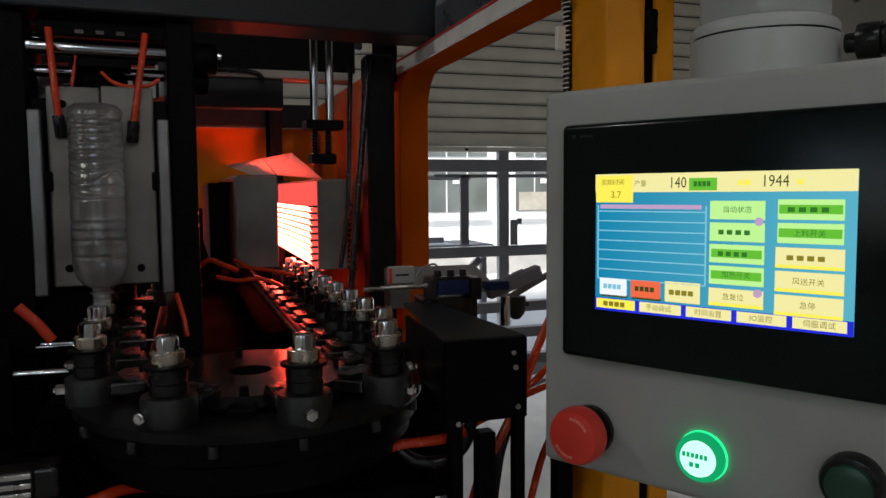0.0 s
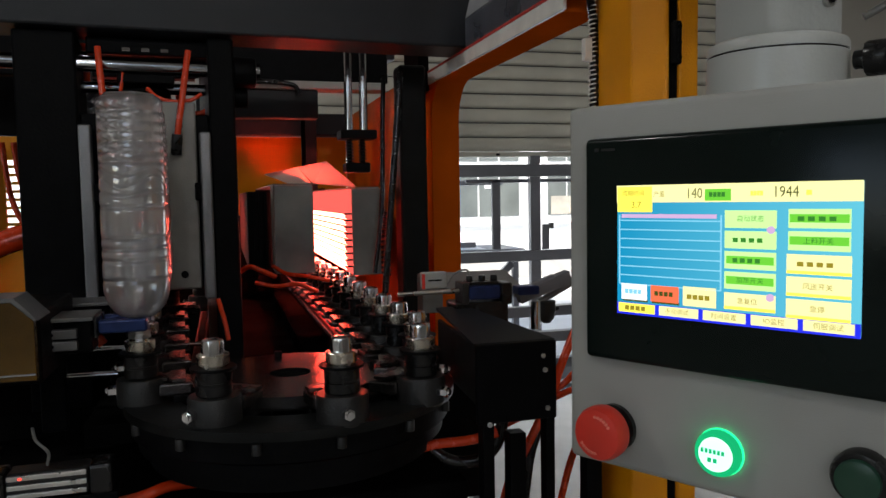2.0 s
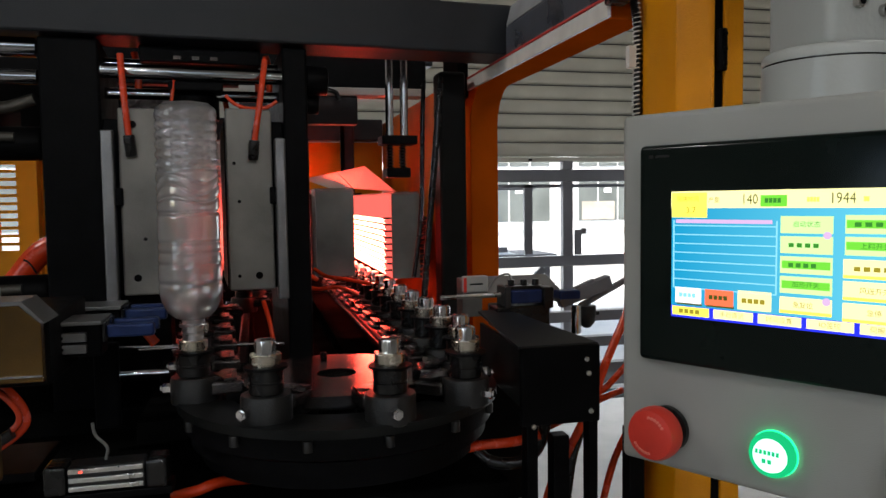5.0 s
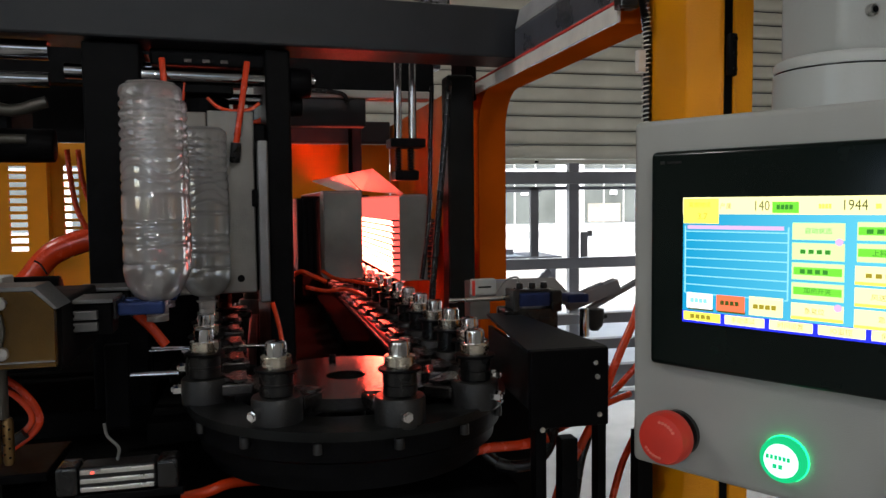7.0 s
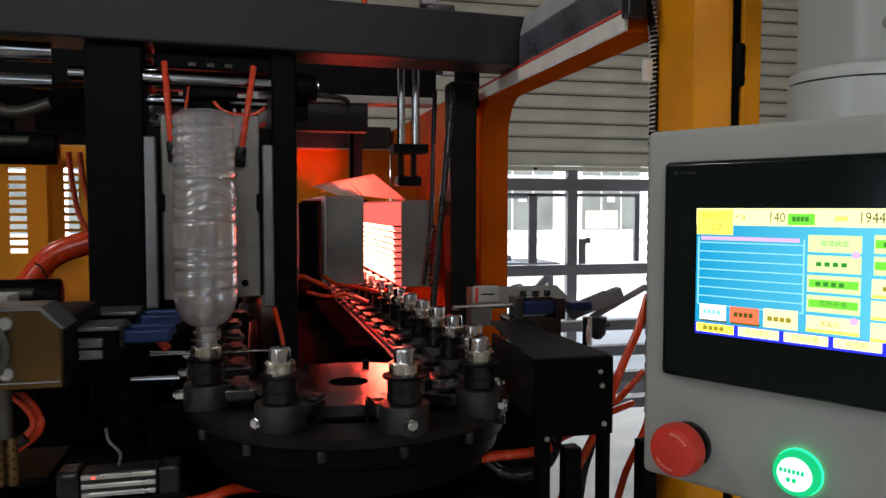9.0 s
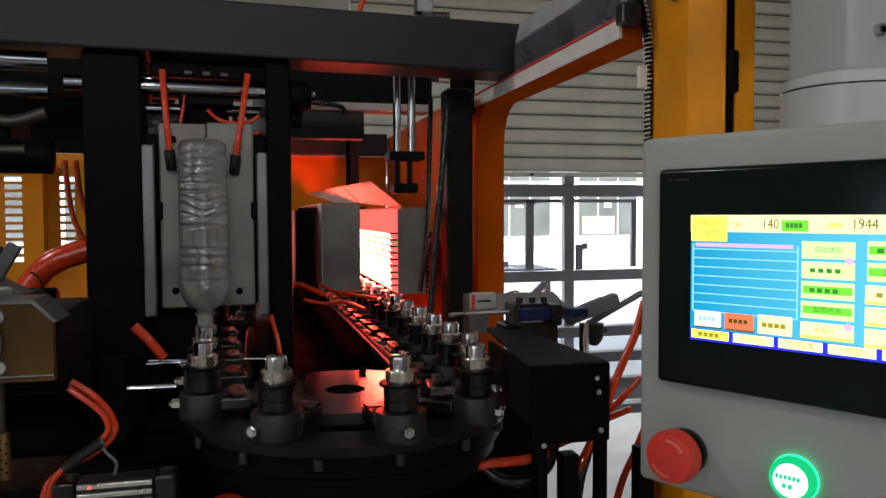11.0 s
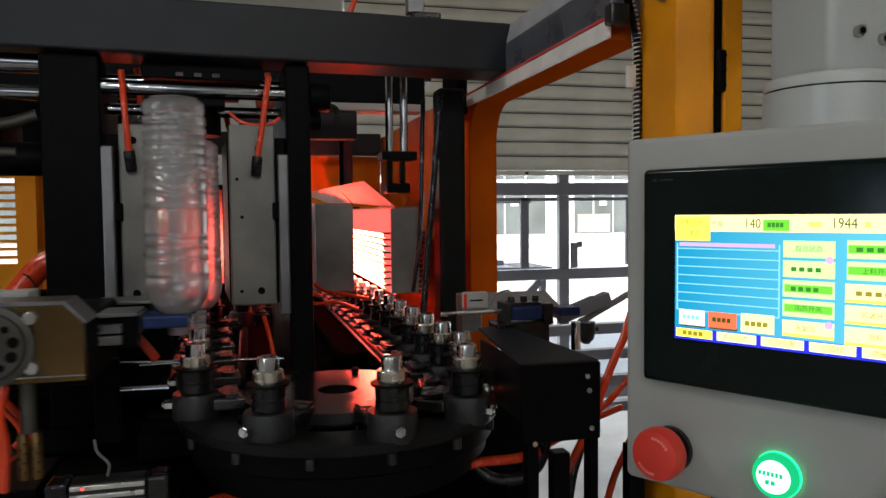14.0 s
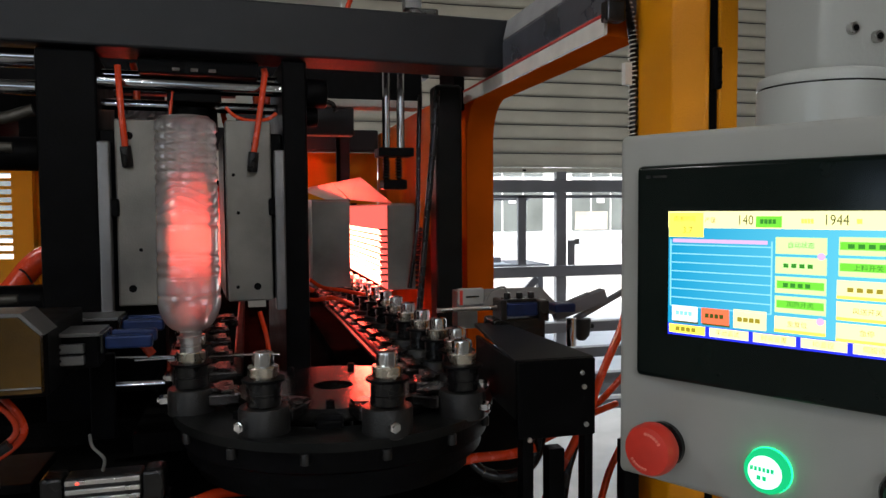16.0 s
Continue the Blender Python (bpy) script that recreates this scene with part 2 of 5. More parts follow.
def lathe(profile, seg=28, bm=None, wave=None):
    """Turns (radius, height) pairs round z; wave(angle, height) adds to the radius."""
    own = bmesh.new()
    rings = []
    for r, z in profile:
        ring = []
        for k in range(seg):
            a = 2 * math.pi * k / seg
            rr = r + (wave(a, z) if wave else 0)
            ring.append(own.verts.new((rr * math.cos(a), rr * math.sin(a), z)))
        rings.append(ring)
    for lo, hi in zip(rings, rings[1:]):
        for k in range(seg):
            own.faces.new((lo[k], lo[(k + 1) % seg], hi[(k + 1) % seg], hi[k]))
    return joined(bm, own)


def capped(profile, seg=28, bm=None):
    return lathe([(0.0002, profile[0][1])] + list(profile) + [(0.0002, profile[-1][1])], seg, bm)


def smooth_line(points, steps=8):
    pts = [Vector(p) for p in points]
    pts = [pts[0] * 2 - pts[1]] + pts + [pts[-1] * 2 - pts[-2]]
    out = []
    for k in range(1, len(pts) - 2):
        a, b, c, d = pts[k - 1 : k + 3]
        for s in range(steps):
            t = s / steps
            out.append(0.5 * (2 * b + (c - a) * t + (2 * a - 5 * b + 4 * c - d) * t * t + (3 * b - a - 3 * c + d) * t**3))
    return out + [pts[-2]]


def hose(points, r, bm=None, seg=10, steps=8, ripple=0.0):
    line = smooth_line(points, steps)
    own = bmesh.new()
    rings, up = [], Vector((0.123, 0.31, 0.94))
    for k, p in enumerate(line):
        d = (line[min(k + 1, len(line) - 1)] - line[max(k - 1, 0)]).normalized()
        u = d.cross(up).normalized()
        v = d.cross(u)
        rr = r + (ripple if k % 2 else 0)
        rings.append([own.verts.new(p + rr * (math.cos(2 * math.pi * a / seg) * u + math.sin(2 * math.pi * a / seg) * v)) for a in range(seg)])
    for lo, hi in zip(rings, rings[1:]):
        for k in range(seg):
            own.faces.new((lo[k], lo[(k + 1) % seg], hi[(k + 1) % seg], hi[k]))
    own.faces.new(rings[0][::-1])
    own.faces.new(rings[-1])
    bmesh.ops.recalc_face_normals(own, faces=own.faces)
    return joined(bm, own)


def prism(outline, z0, z1, bm=None, bevel=0.0):
    """An outline in x and y, raised from z0 to z1."""
    own = bmesh.new()
    face = own.faces.new([own.verts.new((x, y, z0)) for x, y in outline])
    up = bmesh.ops.extrude_face_region(own, geom=[face])
    for v in up["geom"]:
        if isinstance(v, bmesh.types.BMVert):
            v.co.z = z1
    bmesh.ops.recalc_face_normals(own, faces=own.faces)
    if bevel:
        bmesh.ops.bevel(own, geom=own.edges[:], offset=bevel, segments=2, profile=0.5, affect="EDGES")
    return joined(bm, own)


def screw(p, axis, r, length, parent, material=STEEL, name="screw"):
    """A socket screw head with a hollow."""
    prof = [(r, 0), (r, length * 0.85), (r * 0.88, length), (r * 0.55, length), (r * 0.5, length * 0.5)]
    bm = capped(prof, 12)
    turn = Vector(axis).to_track_quat("Z", "Y").to_matrix().to_4x4()
    bm.transform(Matrix.Translation(p) @ turn)
    return part(name, bm, material, parent, smooth=True)


def structure(name, bm, material, label):
    ob = part(name, bm, material)
    return tagged(ob, label, name.split("_")[0], kind="structure")


# ---- the hall ----
structure("floor", box(-5, 6, -5, 5.0, -0.2, 0), CONCRETE, "pale smooth concrete floor of the factory hall")
structure("ground", box(-60, 60, 5.0, 90, -0.25, -0.02), YARD, "pale concrete yard outside the hall")
structure("ceiling", box(-5.2, 6.2, -5.2, 5.3, 5.0, 5.2), WALLM, "plain grey ceiling of the hall")
# the window opening here is made up, for the added daylight
wl = box(-5.2, -5, -5.2, -4.4, 0, 5.0)
box(-5.2, -5, -1.6, 5.3, 0, 5.0, bm=wl)
box(-5.2, -5, -4.4, -1.6, 0, 1.4, bm=wl)
box(-5.2, -5, -4.4, -1.6, 3.0, 5.0, bm=wl)
structure("wall_left", wl, WALLM, "grey plaster hall wall")
structure("wall_right", box(6, 6.2, -5.2, 5.3, 0, 5.0), WALLM, "grey plaster hall wall")
# high opening in this wall is likewise made up to admit light
wf = box(-5, -1.6, -5.2, -5, 0, 5.0)
box(0.6, 6, -5.2, -5, 0, 5.0, bm=wf)
box(-1.6, 0.6, -5.2, -5, 0, 2.5, bm=wf)
box(-1.6, 0.6, -5.2, -5, 3.5, 5.0, bm=wf)
structure("wall_front", wf, WALLM, "grey plaster hall wall")
wb = box(-5, -2.6, 5.0, 5.3, 0, 5.0)
box(-0.7, 0.6, 5.0, 5.3, 0, 5.0, bm=wb)
box(-2.6, -0.7, 5.0, 5.3, 0, 0.7, bm=wb)
box(-2.6, -0.7, 5.0, 5.3, 2.3, 5.0, bm=wb)
box(4.6, 6, 5.0, 5.3, 0, 5.0, bm=wb)
box(0.6, 4.6, 5.0, 5.3, 3.9, 5.0, bm=wb)
structure("wall_back", wb, WALLM, "grey plaster hall wall with a wide door opening")

wn = thing("window_1", "grey framed hall window open to the daylight", "window", kind="structure")
for name, b in (("frame", (-2.6, -0.7, 5.1, 5.15, 2.24, 2.3)), ("frame", (-2.6, -0.7, 5.1, 5.15, 0.7, 0.76)), ("frame", (-2.6, -2.54, 5.1, 5.15, 0.761, 2.239)), ("frame", (-0.76, -0.7, 5.1, 5.15, 0.761, 2.239))):
    part(name, box(*b), FRAMEGREY, wn)

# roller shutter, half rolled up
shut = thing("roller_shutter", "beige grey roller shutter half rolled up over the opening", "shutter")
SLAT = 0.100
slat_me = None
for k in range(24):
    z = 1.655 + k * SLAT
    if slat_me is None:
        bm = bmesh.new()
        prof = [(0.0, 0.0), (-0.006, 0.004), (-0.016, 0.02), (-0.018, 0.045), (-0.016, 0.076), (-0.010, 0.091), (0.006, 0.098), (0.006, 0.104)]
        lo = [bm.verts.new((0.6, 4.975 + y, zz)) for y, zz in prof]
        hi = [bm.verts.new((4.6, 4.975 + y, zz)) for y, zz in prof]
        for a in range(len(prof) - 1):
            bm.faces.new((lo[a], lo[a + 1], hi[a + 1], hi[a]))
        bm.faces.new((lo[0], lo[-1], hi[-1], hi[0]))
        first = part("slat", bm, SHUTTER, shut, smooth=True)
        slat_me = first.data
        first.location.z = z
        # thin strip put in as the shadow line under the next slat
        joint_me = part("joint", box(0.6, 4.6, 4.9585, 4.9705, 0.0945, 0.0980), JOINT, first).data
    else:
        ob = new("slat", slat_me)
        ob.parent, ob.location.z = shut, z
        new("joint", joint_me).parent = ob
part("bottom_bar", box(0.6, 4.6, 4.955, 4.99, 1.615, 1.652, 0.006), SHUTTER, shut, "rounded bottom bar of the shutter")
for x in (1.85, 3.2):
    part("bar_lock", box(x, x + 0.025, 4.945, 4.956, 1.625, 1.64, 0.002), BLACK, shut)

# grey steel partition in the opening
gate = thing("steel_partition", "dark grey steel framed glass partition below the shutter", "partition")
for name, b in (
    ("top_rail", (0.6, 4.6, 4.86, 4.92, 1.475, 1.56)),
    ("middle_rail", (0.6, 4.6, 4.86, 4.92, 0.885, 0.96)),
    ("bottom_rail", (0.6, 4.6, 4.86, 4.92, 0.02, 0.14)),
):
    part(name, box(*b, 0.004), FRAMEGREY, gate)
for x in (0.62, 1.36, 2.07, 2.82, 3.6, 4.5):
    for z0, z1 in ((0.0, 0.884), (0.961, 1.474), (1.561, 1.62)):
        part("upright", box(x, x + 0.075, 4.862, 4.918, z0, z1, 0.004), FRAMEGREY, gate)
part("lock_case", box(2.15, 2.20, 4.84, 4.861, 0.965, 1.14, 0.003), FRAMEGREY, gate)
for x0, x1 in ((1.81, 1.87), (2.62, 2.66)):
    part("door_stile", box(x0, x1, 4.93, 4.96, 0.97, 1.46, 0.003), FRAMEGREY, gate)
part("brace", box(0, 0.16, 4.93, 4.96, 0, 0.05, 0.003), FRAMEGREY, gate).matrix_basis = pose(1.86, 0, 0.74, 0, -45, 0)
part("lock_plate", box(2.20, 2.235, 4.845, 4.86, 1.11, 1.15, 0.003), ALU, gate)
part("door_head", box(1.62, 2.62, 4.93, 4.96, 1.435, 1.46, 0.003), FRAMEGREY, gate)

# facade across the yard
fac = thing("workshop_building", "pale workshop building across the yard", "building")
part("wall", box(-9, 16, 11.5, 12, -0.02, 7), FACADE, fac)
part("plinth", box(-9, 16, 11.44, 11.5, -0.02, 0.35), CONCRETE, fac)
for k in range(10):
    for z0, z1 in ((0.95, 2.25), (3.4, 4.8)):
        x = -4.16 + 1.545 * k
        w = part("window", box(x, x + 1.10, 11.47, 11.5, z0, z1), FACADE, fac)
        for a in range(3):
            x0 = x + 0.03 + a * 0.355
            part("pane", box(x0, x0 + 0.325, 11.452, 11.469, z0 + 0.05, z1 - 0.42), PANE, w)
            part("top_pane", box(x0, x0 + 0.325, 11.452, 11.469, z1 - 0.36, z1 - 0.05), PANE, w)
        if k % 2 == 0:
            part("blind", box(x + 0.08, x + 0.66, 11.440, 11.451, z0 + 0.06, z0 + 0.36), CURTAIN, w, "pale beige blind")
        part("notice", box(x + 0.47, x + 0.60, 11.440, 11.451, z0 + 0.50, z0 + 0.58), FACADE, w)
        part("sill", box(x - 0.05, x + 1.15, 11.40, 11.451, z0 - 0.07, z0 - 0.01, 0.01), FACADE, w)
# open glass door and a covered bench in the yard
yd = thing("yard_door", "grey framed glass door standing open behind the partition", "door")
for b in ((1.37, 1.43, 0.96, 1.46), (1.43, 2.04, 1.425, 1.46), (1.43, 1.82, 0.96, 1.0)):
    part("rail", box(b[0], b[1], 5.33, 5.37, b[2], b[3], 0.003), FRAMEGREY, yd)
bench = thing("work_bench", "low bench in the yard under a white sheet", "bench")
part("top", box(1.2, 2.45, 5.9, 6.5, 0.86, 0.895, 0.004), FRAMEGREY, bench)
for x in (1.25, 2.36):
    part("leg", box(x, x + 0.05, 5.95, 6.0, -0.02, 0.859, 0.003), FRAMEGREY, bench)
sheet_bm = bmesh.new()
bmesh.ops.create_grid(sheet_bm, x_segments=24, y_segments=10, size=0.5)
for v in sheet_bm.verts:
    heap = max(0.0, 1 - (v.co.x / 0.5) ** 2) * max(0.0, 1 - (v.co.y / 0.5) ** 2)
    v.co = Vector((1.75 + v.co.x * 0.75, 6.15 + v.co.y * 0.4, 0.897 + heap * (0.07 + 0.05 * noise.noise(v.co * 7))))
part("sheet", sheet_bm, FACADE, bench, "crumpled white sheet", smooth=True)

# ---- the machine's frame ----
fr = thing("machine_frame", "yellow and dark grey steel frame of the bottle blowing machine", "machine frame")
beam = part("front_beam", box(-1.8, 0.045, 0.0, 0.11, 1.631, 1.723, 0.004), DARK, fr, "dark grey painted cross beam")
beam.matrix_basis = pose(0.43, 1.305, 0, 0, 0, 4.2)
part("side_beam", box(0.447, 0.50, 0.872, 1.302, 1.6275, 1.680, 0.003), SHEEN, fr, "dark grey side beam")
lip = part("side_beam_lip", box(0.0, 0.045, 0.872, 1.302, 0.0, 0.0405, 0.002), LIPM, fr, "folded lip of the side beam, paled for its reflection")
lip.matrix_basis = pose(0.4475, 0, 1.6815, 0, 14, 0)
part("edge_strip", box(0.444, 0.4495, 0.872, 1.56, 1.5985, 1.6225, 0.001), WHITEP, fr, "off-white edge strip")
part("red_seal", box(0.4425, 0.4495, 0.872, 1.56, 1.6230, 1.6268, 0.001), REDP, fr, "thin red sealing cord")
# side panel with a round-cornered window opening
def side_panel():
    y0, y1, z0, z1, r = 0.885, 1.555, 0.55, 1.5995, 0.085
    line = [(y0, 1.6268), (1.66, 1.6268), (1.66, 0.45), (y0, 0.45), (y0, z0)]
    for cy, cz, a0 in ((y1 - r, z0 + r, 270), (y1 - r, z1 - r, 0)):
        for k in range(9):
            a = radians(a0 + k * 90 / 8)
            line.append((cy + r * math.cos(a), cz + r * math.sin(a)))
    line += [(y0, z1)]
    bm = prism(line, 0.450, 0.512)
    bm.transform(Matrix(((0, 0, 1, 0), (1, 0, 0, 0), (0, 1, 0, 0), (0, 0, 0, 1))))
    return bm
part("side_panel", side_panel(), OVENLIT, fr, "orange panel with a round-cornered opening", smooth=True)
post = prism([(0.487, 0.853), (0.487, 0.772), (0.515, 0.741), (0.521, 0.741), (0.521, 0.90), (0.50, 0.90)], 0.0, 2.3, bevel=0.004)
part("near_post", post, YELLOW, fr, "glossy yellow folded steel post", smooth=True)
part("door_gap", box(0.5215, 0.532, 0.744, 0.90, 0, 2.3), BLACK, fr)
part("door_edge", box(0.533, 0.56, 0.741, 0.90, 0, 2.3, 0.003), YELLOW, fr, "yellow edge of the guard door")
part("hinge", rod((0.5265, 0.737, 1.507), (0.5265, 0.737, 1.557), 0.0062, bevel=0.002), BLACK, fr, "black door hinge", smooth=True)
for z in (1.514, 1.532, 1.550):
    screw((0.5265, 0.7305, z), (0, -1, 0), 0.0028, 0.002, fr, BLACK, "hinge_screw")
# made-up black plate that hides the orange panel and keeps this gap dark
part("dark_filler", box(0.335, 0.470, 1.235, 1.25, 0.80, 1.085, 0.003), BLACK, fr, "black filler plate added to keep the gap dark")
part("inner_column", box(0.366, 0.424, 1.50, 1.56, 0.9, 1.63, 0.006), RIMM, fr, "dark inner upright")
# black plate added to cover the bright corner behind the column
part("side_filler", box(0.425, 0.4485, 1.565, 1.70, 1.585, 1.72, 0.002), BLACK, fr)
part("inner_column", box(0.262, 0.300, 2.40, 2.46, 0.9, 1.63, 0.004), DARK, fr)
part("rear_beam", box(-1.2, 0.42, 2.55, 2.62, 1.567, 1.64, 0.004), DARK, fr)
part("rear_beam", box(-1.2, 0.46, 1.95, 2.0, 1.72, 1.80, 0.004), DARK, fr)
part("roof_plate", box(-0.25, 0.46, 1.96, 2.05, 1.725, 1.735), DARK, fr)
part("grey_shelf", box(-0.05, 0.42, 1.88, 1.945, 1.628, 1.648, 0.003), BOXGREY, fr, "pale cable duct under the roof")
part("dark_duct", box(-0.05, 0.245, 1.89, 1.94, 1.556, 1.627, 0.003), DARK, fr)
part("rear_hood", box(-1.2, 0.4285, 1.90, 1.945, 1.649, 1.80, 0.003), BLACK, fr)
# black sheet added above the louvres to hide the bright hall wall
part("upper_filler", box(-1.3, -0.25, 2.24, 2.252, 1.536, 1.80), BLACK, fr)
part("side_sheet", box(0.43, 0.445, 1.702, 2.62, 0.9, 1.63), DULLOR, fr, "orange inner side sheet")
# black sheet added below the yellow one so the recess stays dark
part("rear_filler", box(0.03, 0.429, 2.63, 2.645, 0.9, 1.299), BLACK, fr)
part("rear_sheet", box(0.03, 0.429, 2.63, 2.645, 1.30, 1.566), YELLOW, fr, "yellow rear sheet")
# louvred rear sheet at the far side, each slot cut through
def slotted(x0, x1, slots, z0, z1, zs0, zs1, n):
    bm = bmesh.new()
    xs = [x0] + [v for s in slots for v in s] + [x1]
    pitch = (zs1 - zs0) / n
    for a, b in zip(xs, xs[1:]):
        if (a, b) in slots:
            box(a, b, 2.24, 2.252, z0, zs0, bm=bm)
            box(a, b, 2.24, 2.252, zs1, z1, bm=bm)
            for k in range(n):
                box(a, b, 2.24, 2.252, zs0 + (k + 0.62) * pitch, zs0 + (k + 1) * pitch, bm=bm)
        else:
            box(a, b, 2.24, 2.252, z0, z1, bm=bm)
    return bm
part("louvred_sheet", slotted(-1.3, -0.35, [(-0.700, -0.654), (-0.560, -0.520)], 0.9, 1.535, 1.235, 1.48, 11), YELLOW, fr, "yellow sheet with rows of ventilation slots")
part("fold", box(-0.60, -0.592, 2.20, 2.24, 0.9, 1.535), YELLOW, fr)
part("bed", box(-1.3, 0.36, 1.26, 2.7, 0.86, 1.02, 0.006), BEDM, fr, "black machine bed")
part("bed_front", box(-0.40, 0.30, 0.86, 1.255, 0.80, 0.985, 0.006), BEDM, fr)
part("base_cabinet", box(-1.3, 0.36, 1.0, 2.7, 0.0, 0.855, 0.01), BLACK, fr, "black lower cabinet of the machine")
for x in (0.335, 0.44):
    part("leg", box(x, x + 0.022, 0.80, 0.822, 0.0, 1.06, 0.002), BLACK, fr)

# ---- control panel on its swivel arm ----
PANEL = Matrix.Translation((0.268, 0.411, 0)) @ pose(0, 0, 0, 0, 0, -60.26)
pn = thing("operator_terminal", "grey control box with a lit touch screen and buttons", "control panel", PANEL)
part("case", box(-0.0475, 0.203, 0.008, 0.125, 1.157, 1.419, 0.005, seg=3), BOXGREY, pn, "grey powder-coated steel case", smooth=True)
part("bezel", box(-0.0283, 0.181, 0.0005, 0.0085, 1.2375, 1.395, 0.004, seg=3), GLOSSBLACK, pn, "gloss black screen surround", smooth=True)
def screen_glow():
    """Deep blue in the table's corner, running out to pale cyan at the far edge."""
    m = glow("cyan_screen", (0.06, 0.46, 0.78), 0.92)
    nt = m.node_tree
    co = nt.nodes.new("ShaderNodeTexCoord")
    sep = nt.nodes.new("ShaderNodeSeparateXYZ")
    mr = nt.nodes.new("ShaderNodeMapRange")
    mr.inputs["From Min"].default_value, mr.inputs["From Max"].default_value = 0.0, 0.154
    ramp = nt.nodes.new("ShaderNodeValToRGB")
    ramp.color_ramp.elements[0].color, ramp.color_ramp.elements[1].color = (0.01, 0.32, 0.58, 1), (0.14, 0.62, 0.80, 1)
    nt.links.new(co.outputs["Object"], sep.inputs[0])
    nt.links.new(sep.outputs["X"], mr.inputs["Value"])
    nt.links.new(mr.outputs[0], ramp.inputs["Fac"])
    nt.links.new(ramp.outputs["Color"], nt.nodes["Emission"].inputs[0])
    return m


scr = part("screen", box(-0.0005, 0.1545, -0.0006, 0.0004, 1.2725, 1.3612), screen_glow(), pn, "lit blue touch screen with menus")
SW, SH, SX, SZ = 0.154, 0.0872, 0.0, 1.3605
def patch(name, x0, x1, y0, y1, material, depth=0.0004, parent=scr):
    """A patch of the screen, in hundredths of its width and height from the top left."""
    return part(name, box(SX + SW * x0 / 100, SX + SW * x1 / 100, -0.0006 - depth, -0.00062, SZ - SH * y1 / 100, SZ - SH * y0 / 100), material, parent)
S_YEL = glow("screen_yellow", (1.0, 0.86, 0.10), 1.3)
S_PALE = glow("screen_pale_yellow", (1.0, 0.93, 0.42), 1.15)
S_GREEN = glow("screen_green", (0.20, 0.78, 0.06), 0.85)
S_GREEN2 = glow("screen_light_green", (0.55, 0.95, 0.32), 1.235)
S_WHITE = glow("screen_white", (0.86, 0.92, 0.95), 1.3)
S_RED = glow("screen_red", (0.95, 0.16, 0.07), 1.17)
S_BLUE = glow("screen_deep_blue", (0.02, 0.03, 0.75), 1.17)
S_LINE = glow("screen_line", (0.28, 0.72, 0.95), 0.95)
S_INK = glow("screen_ink", (0.16, 0.20, 0.04), 0.42)
S_INKY = glow("screen_ink_amber", (0.62, 0.50, 0.05), 0.5)
S_INKG = glow("screen_ink_green", (0.08, 0.46, 0.06), 0.5)
S_PINK = glow("screen_pink", (0.75, 0.50, 0.80), 0.9)
patch("header_bar", -0.4, 100.4, -0.9, 12.5, S_PALE)
patch("header_tab", 0, 17, 0.2, 20, S_YEL, 0.0006)
patch("header_button", 41, 52, 3, 11.5, S_GREEN, 0.0006)
for k in range(8):
    y = 26 + k * 7.2
    patch("table_line", 1, 48, y, y + 0.9, S_LINE)
for x in (0.6, 47.6):
    patch("table_edge", x, x + 0.6, 22, 77, S_LINE)
patch("table_heading", 2, 46, 21.5, 24.5, S_PINK)
for k in range(4):
    y = 18.5 + k * 14.6
    patch("green_button", 49.5, 70, y, y + 12.4, S_GREEN2)
    patch("green_button_band", 50.3, 69.2, y + 3.2, y + 8.8, S_GREEN if k in (2, 3) else S_GREEN2, 0.0007)
for k in range(2):
    y = 17.5 + k * 15
    patch("green_button", 74.5, 96.5, y, y + 12.8, S_GREEN2)
    patch("green_button_band", 75, 96, y + 3.4, y + 9, S_GREEN, 0.0007)
for k in range(3):
    y = 48 + k * 15.2
    patch("yellow_button", 74, 97, y, y + 13.2, S_PALE)
    patch("button_shade", 74, 97, y + 11, y + 13.2, S_YEL, 0.0006)
patch("yellow_button", 49.5, 70, 77.5, 89.5, S_PALE)
patch("button_shade", 49.5, 70, 87.2, 89.5, S_YEL, 0.0006)
patch("white_button", 2, 14.5, 76.5, 89, S_WHITE, 0.0006)
patch("white_button_edge", 2.6, 14.9, 88.4, 90.4, S_INK)
patch("red_button", 16.5, 29.5, 76.5, 89, S_RED, 0.0006)
patch("red_button_edge", 17, 29.8, 88.4, 90.4, S_INK)
patch("yellow_button", 31.5, 46, 75.5, 90, S_PALE)
patch("menu_bar", -0.3, 100.4, 91.5, 101, S_BLUE)
for k in range(5):
    patch("menu_tab", 0.5 + 20 * k, 18.4 + 20 * k, 92, 99.2, S_YEL if k == 0 else S_PALE, 0.0006)
for x, y in ((68, 32), (68, 79)):
    dot = rod((0, 0, 0), (0, 0.0006, 0), 0.0024, seg=16)
    dot.transform(Matrix.Translation((SX + SW * x / 100, -0.0016, SZ - SH * y / 100)))
    part("red_dot", dot, S_PINK, scr)


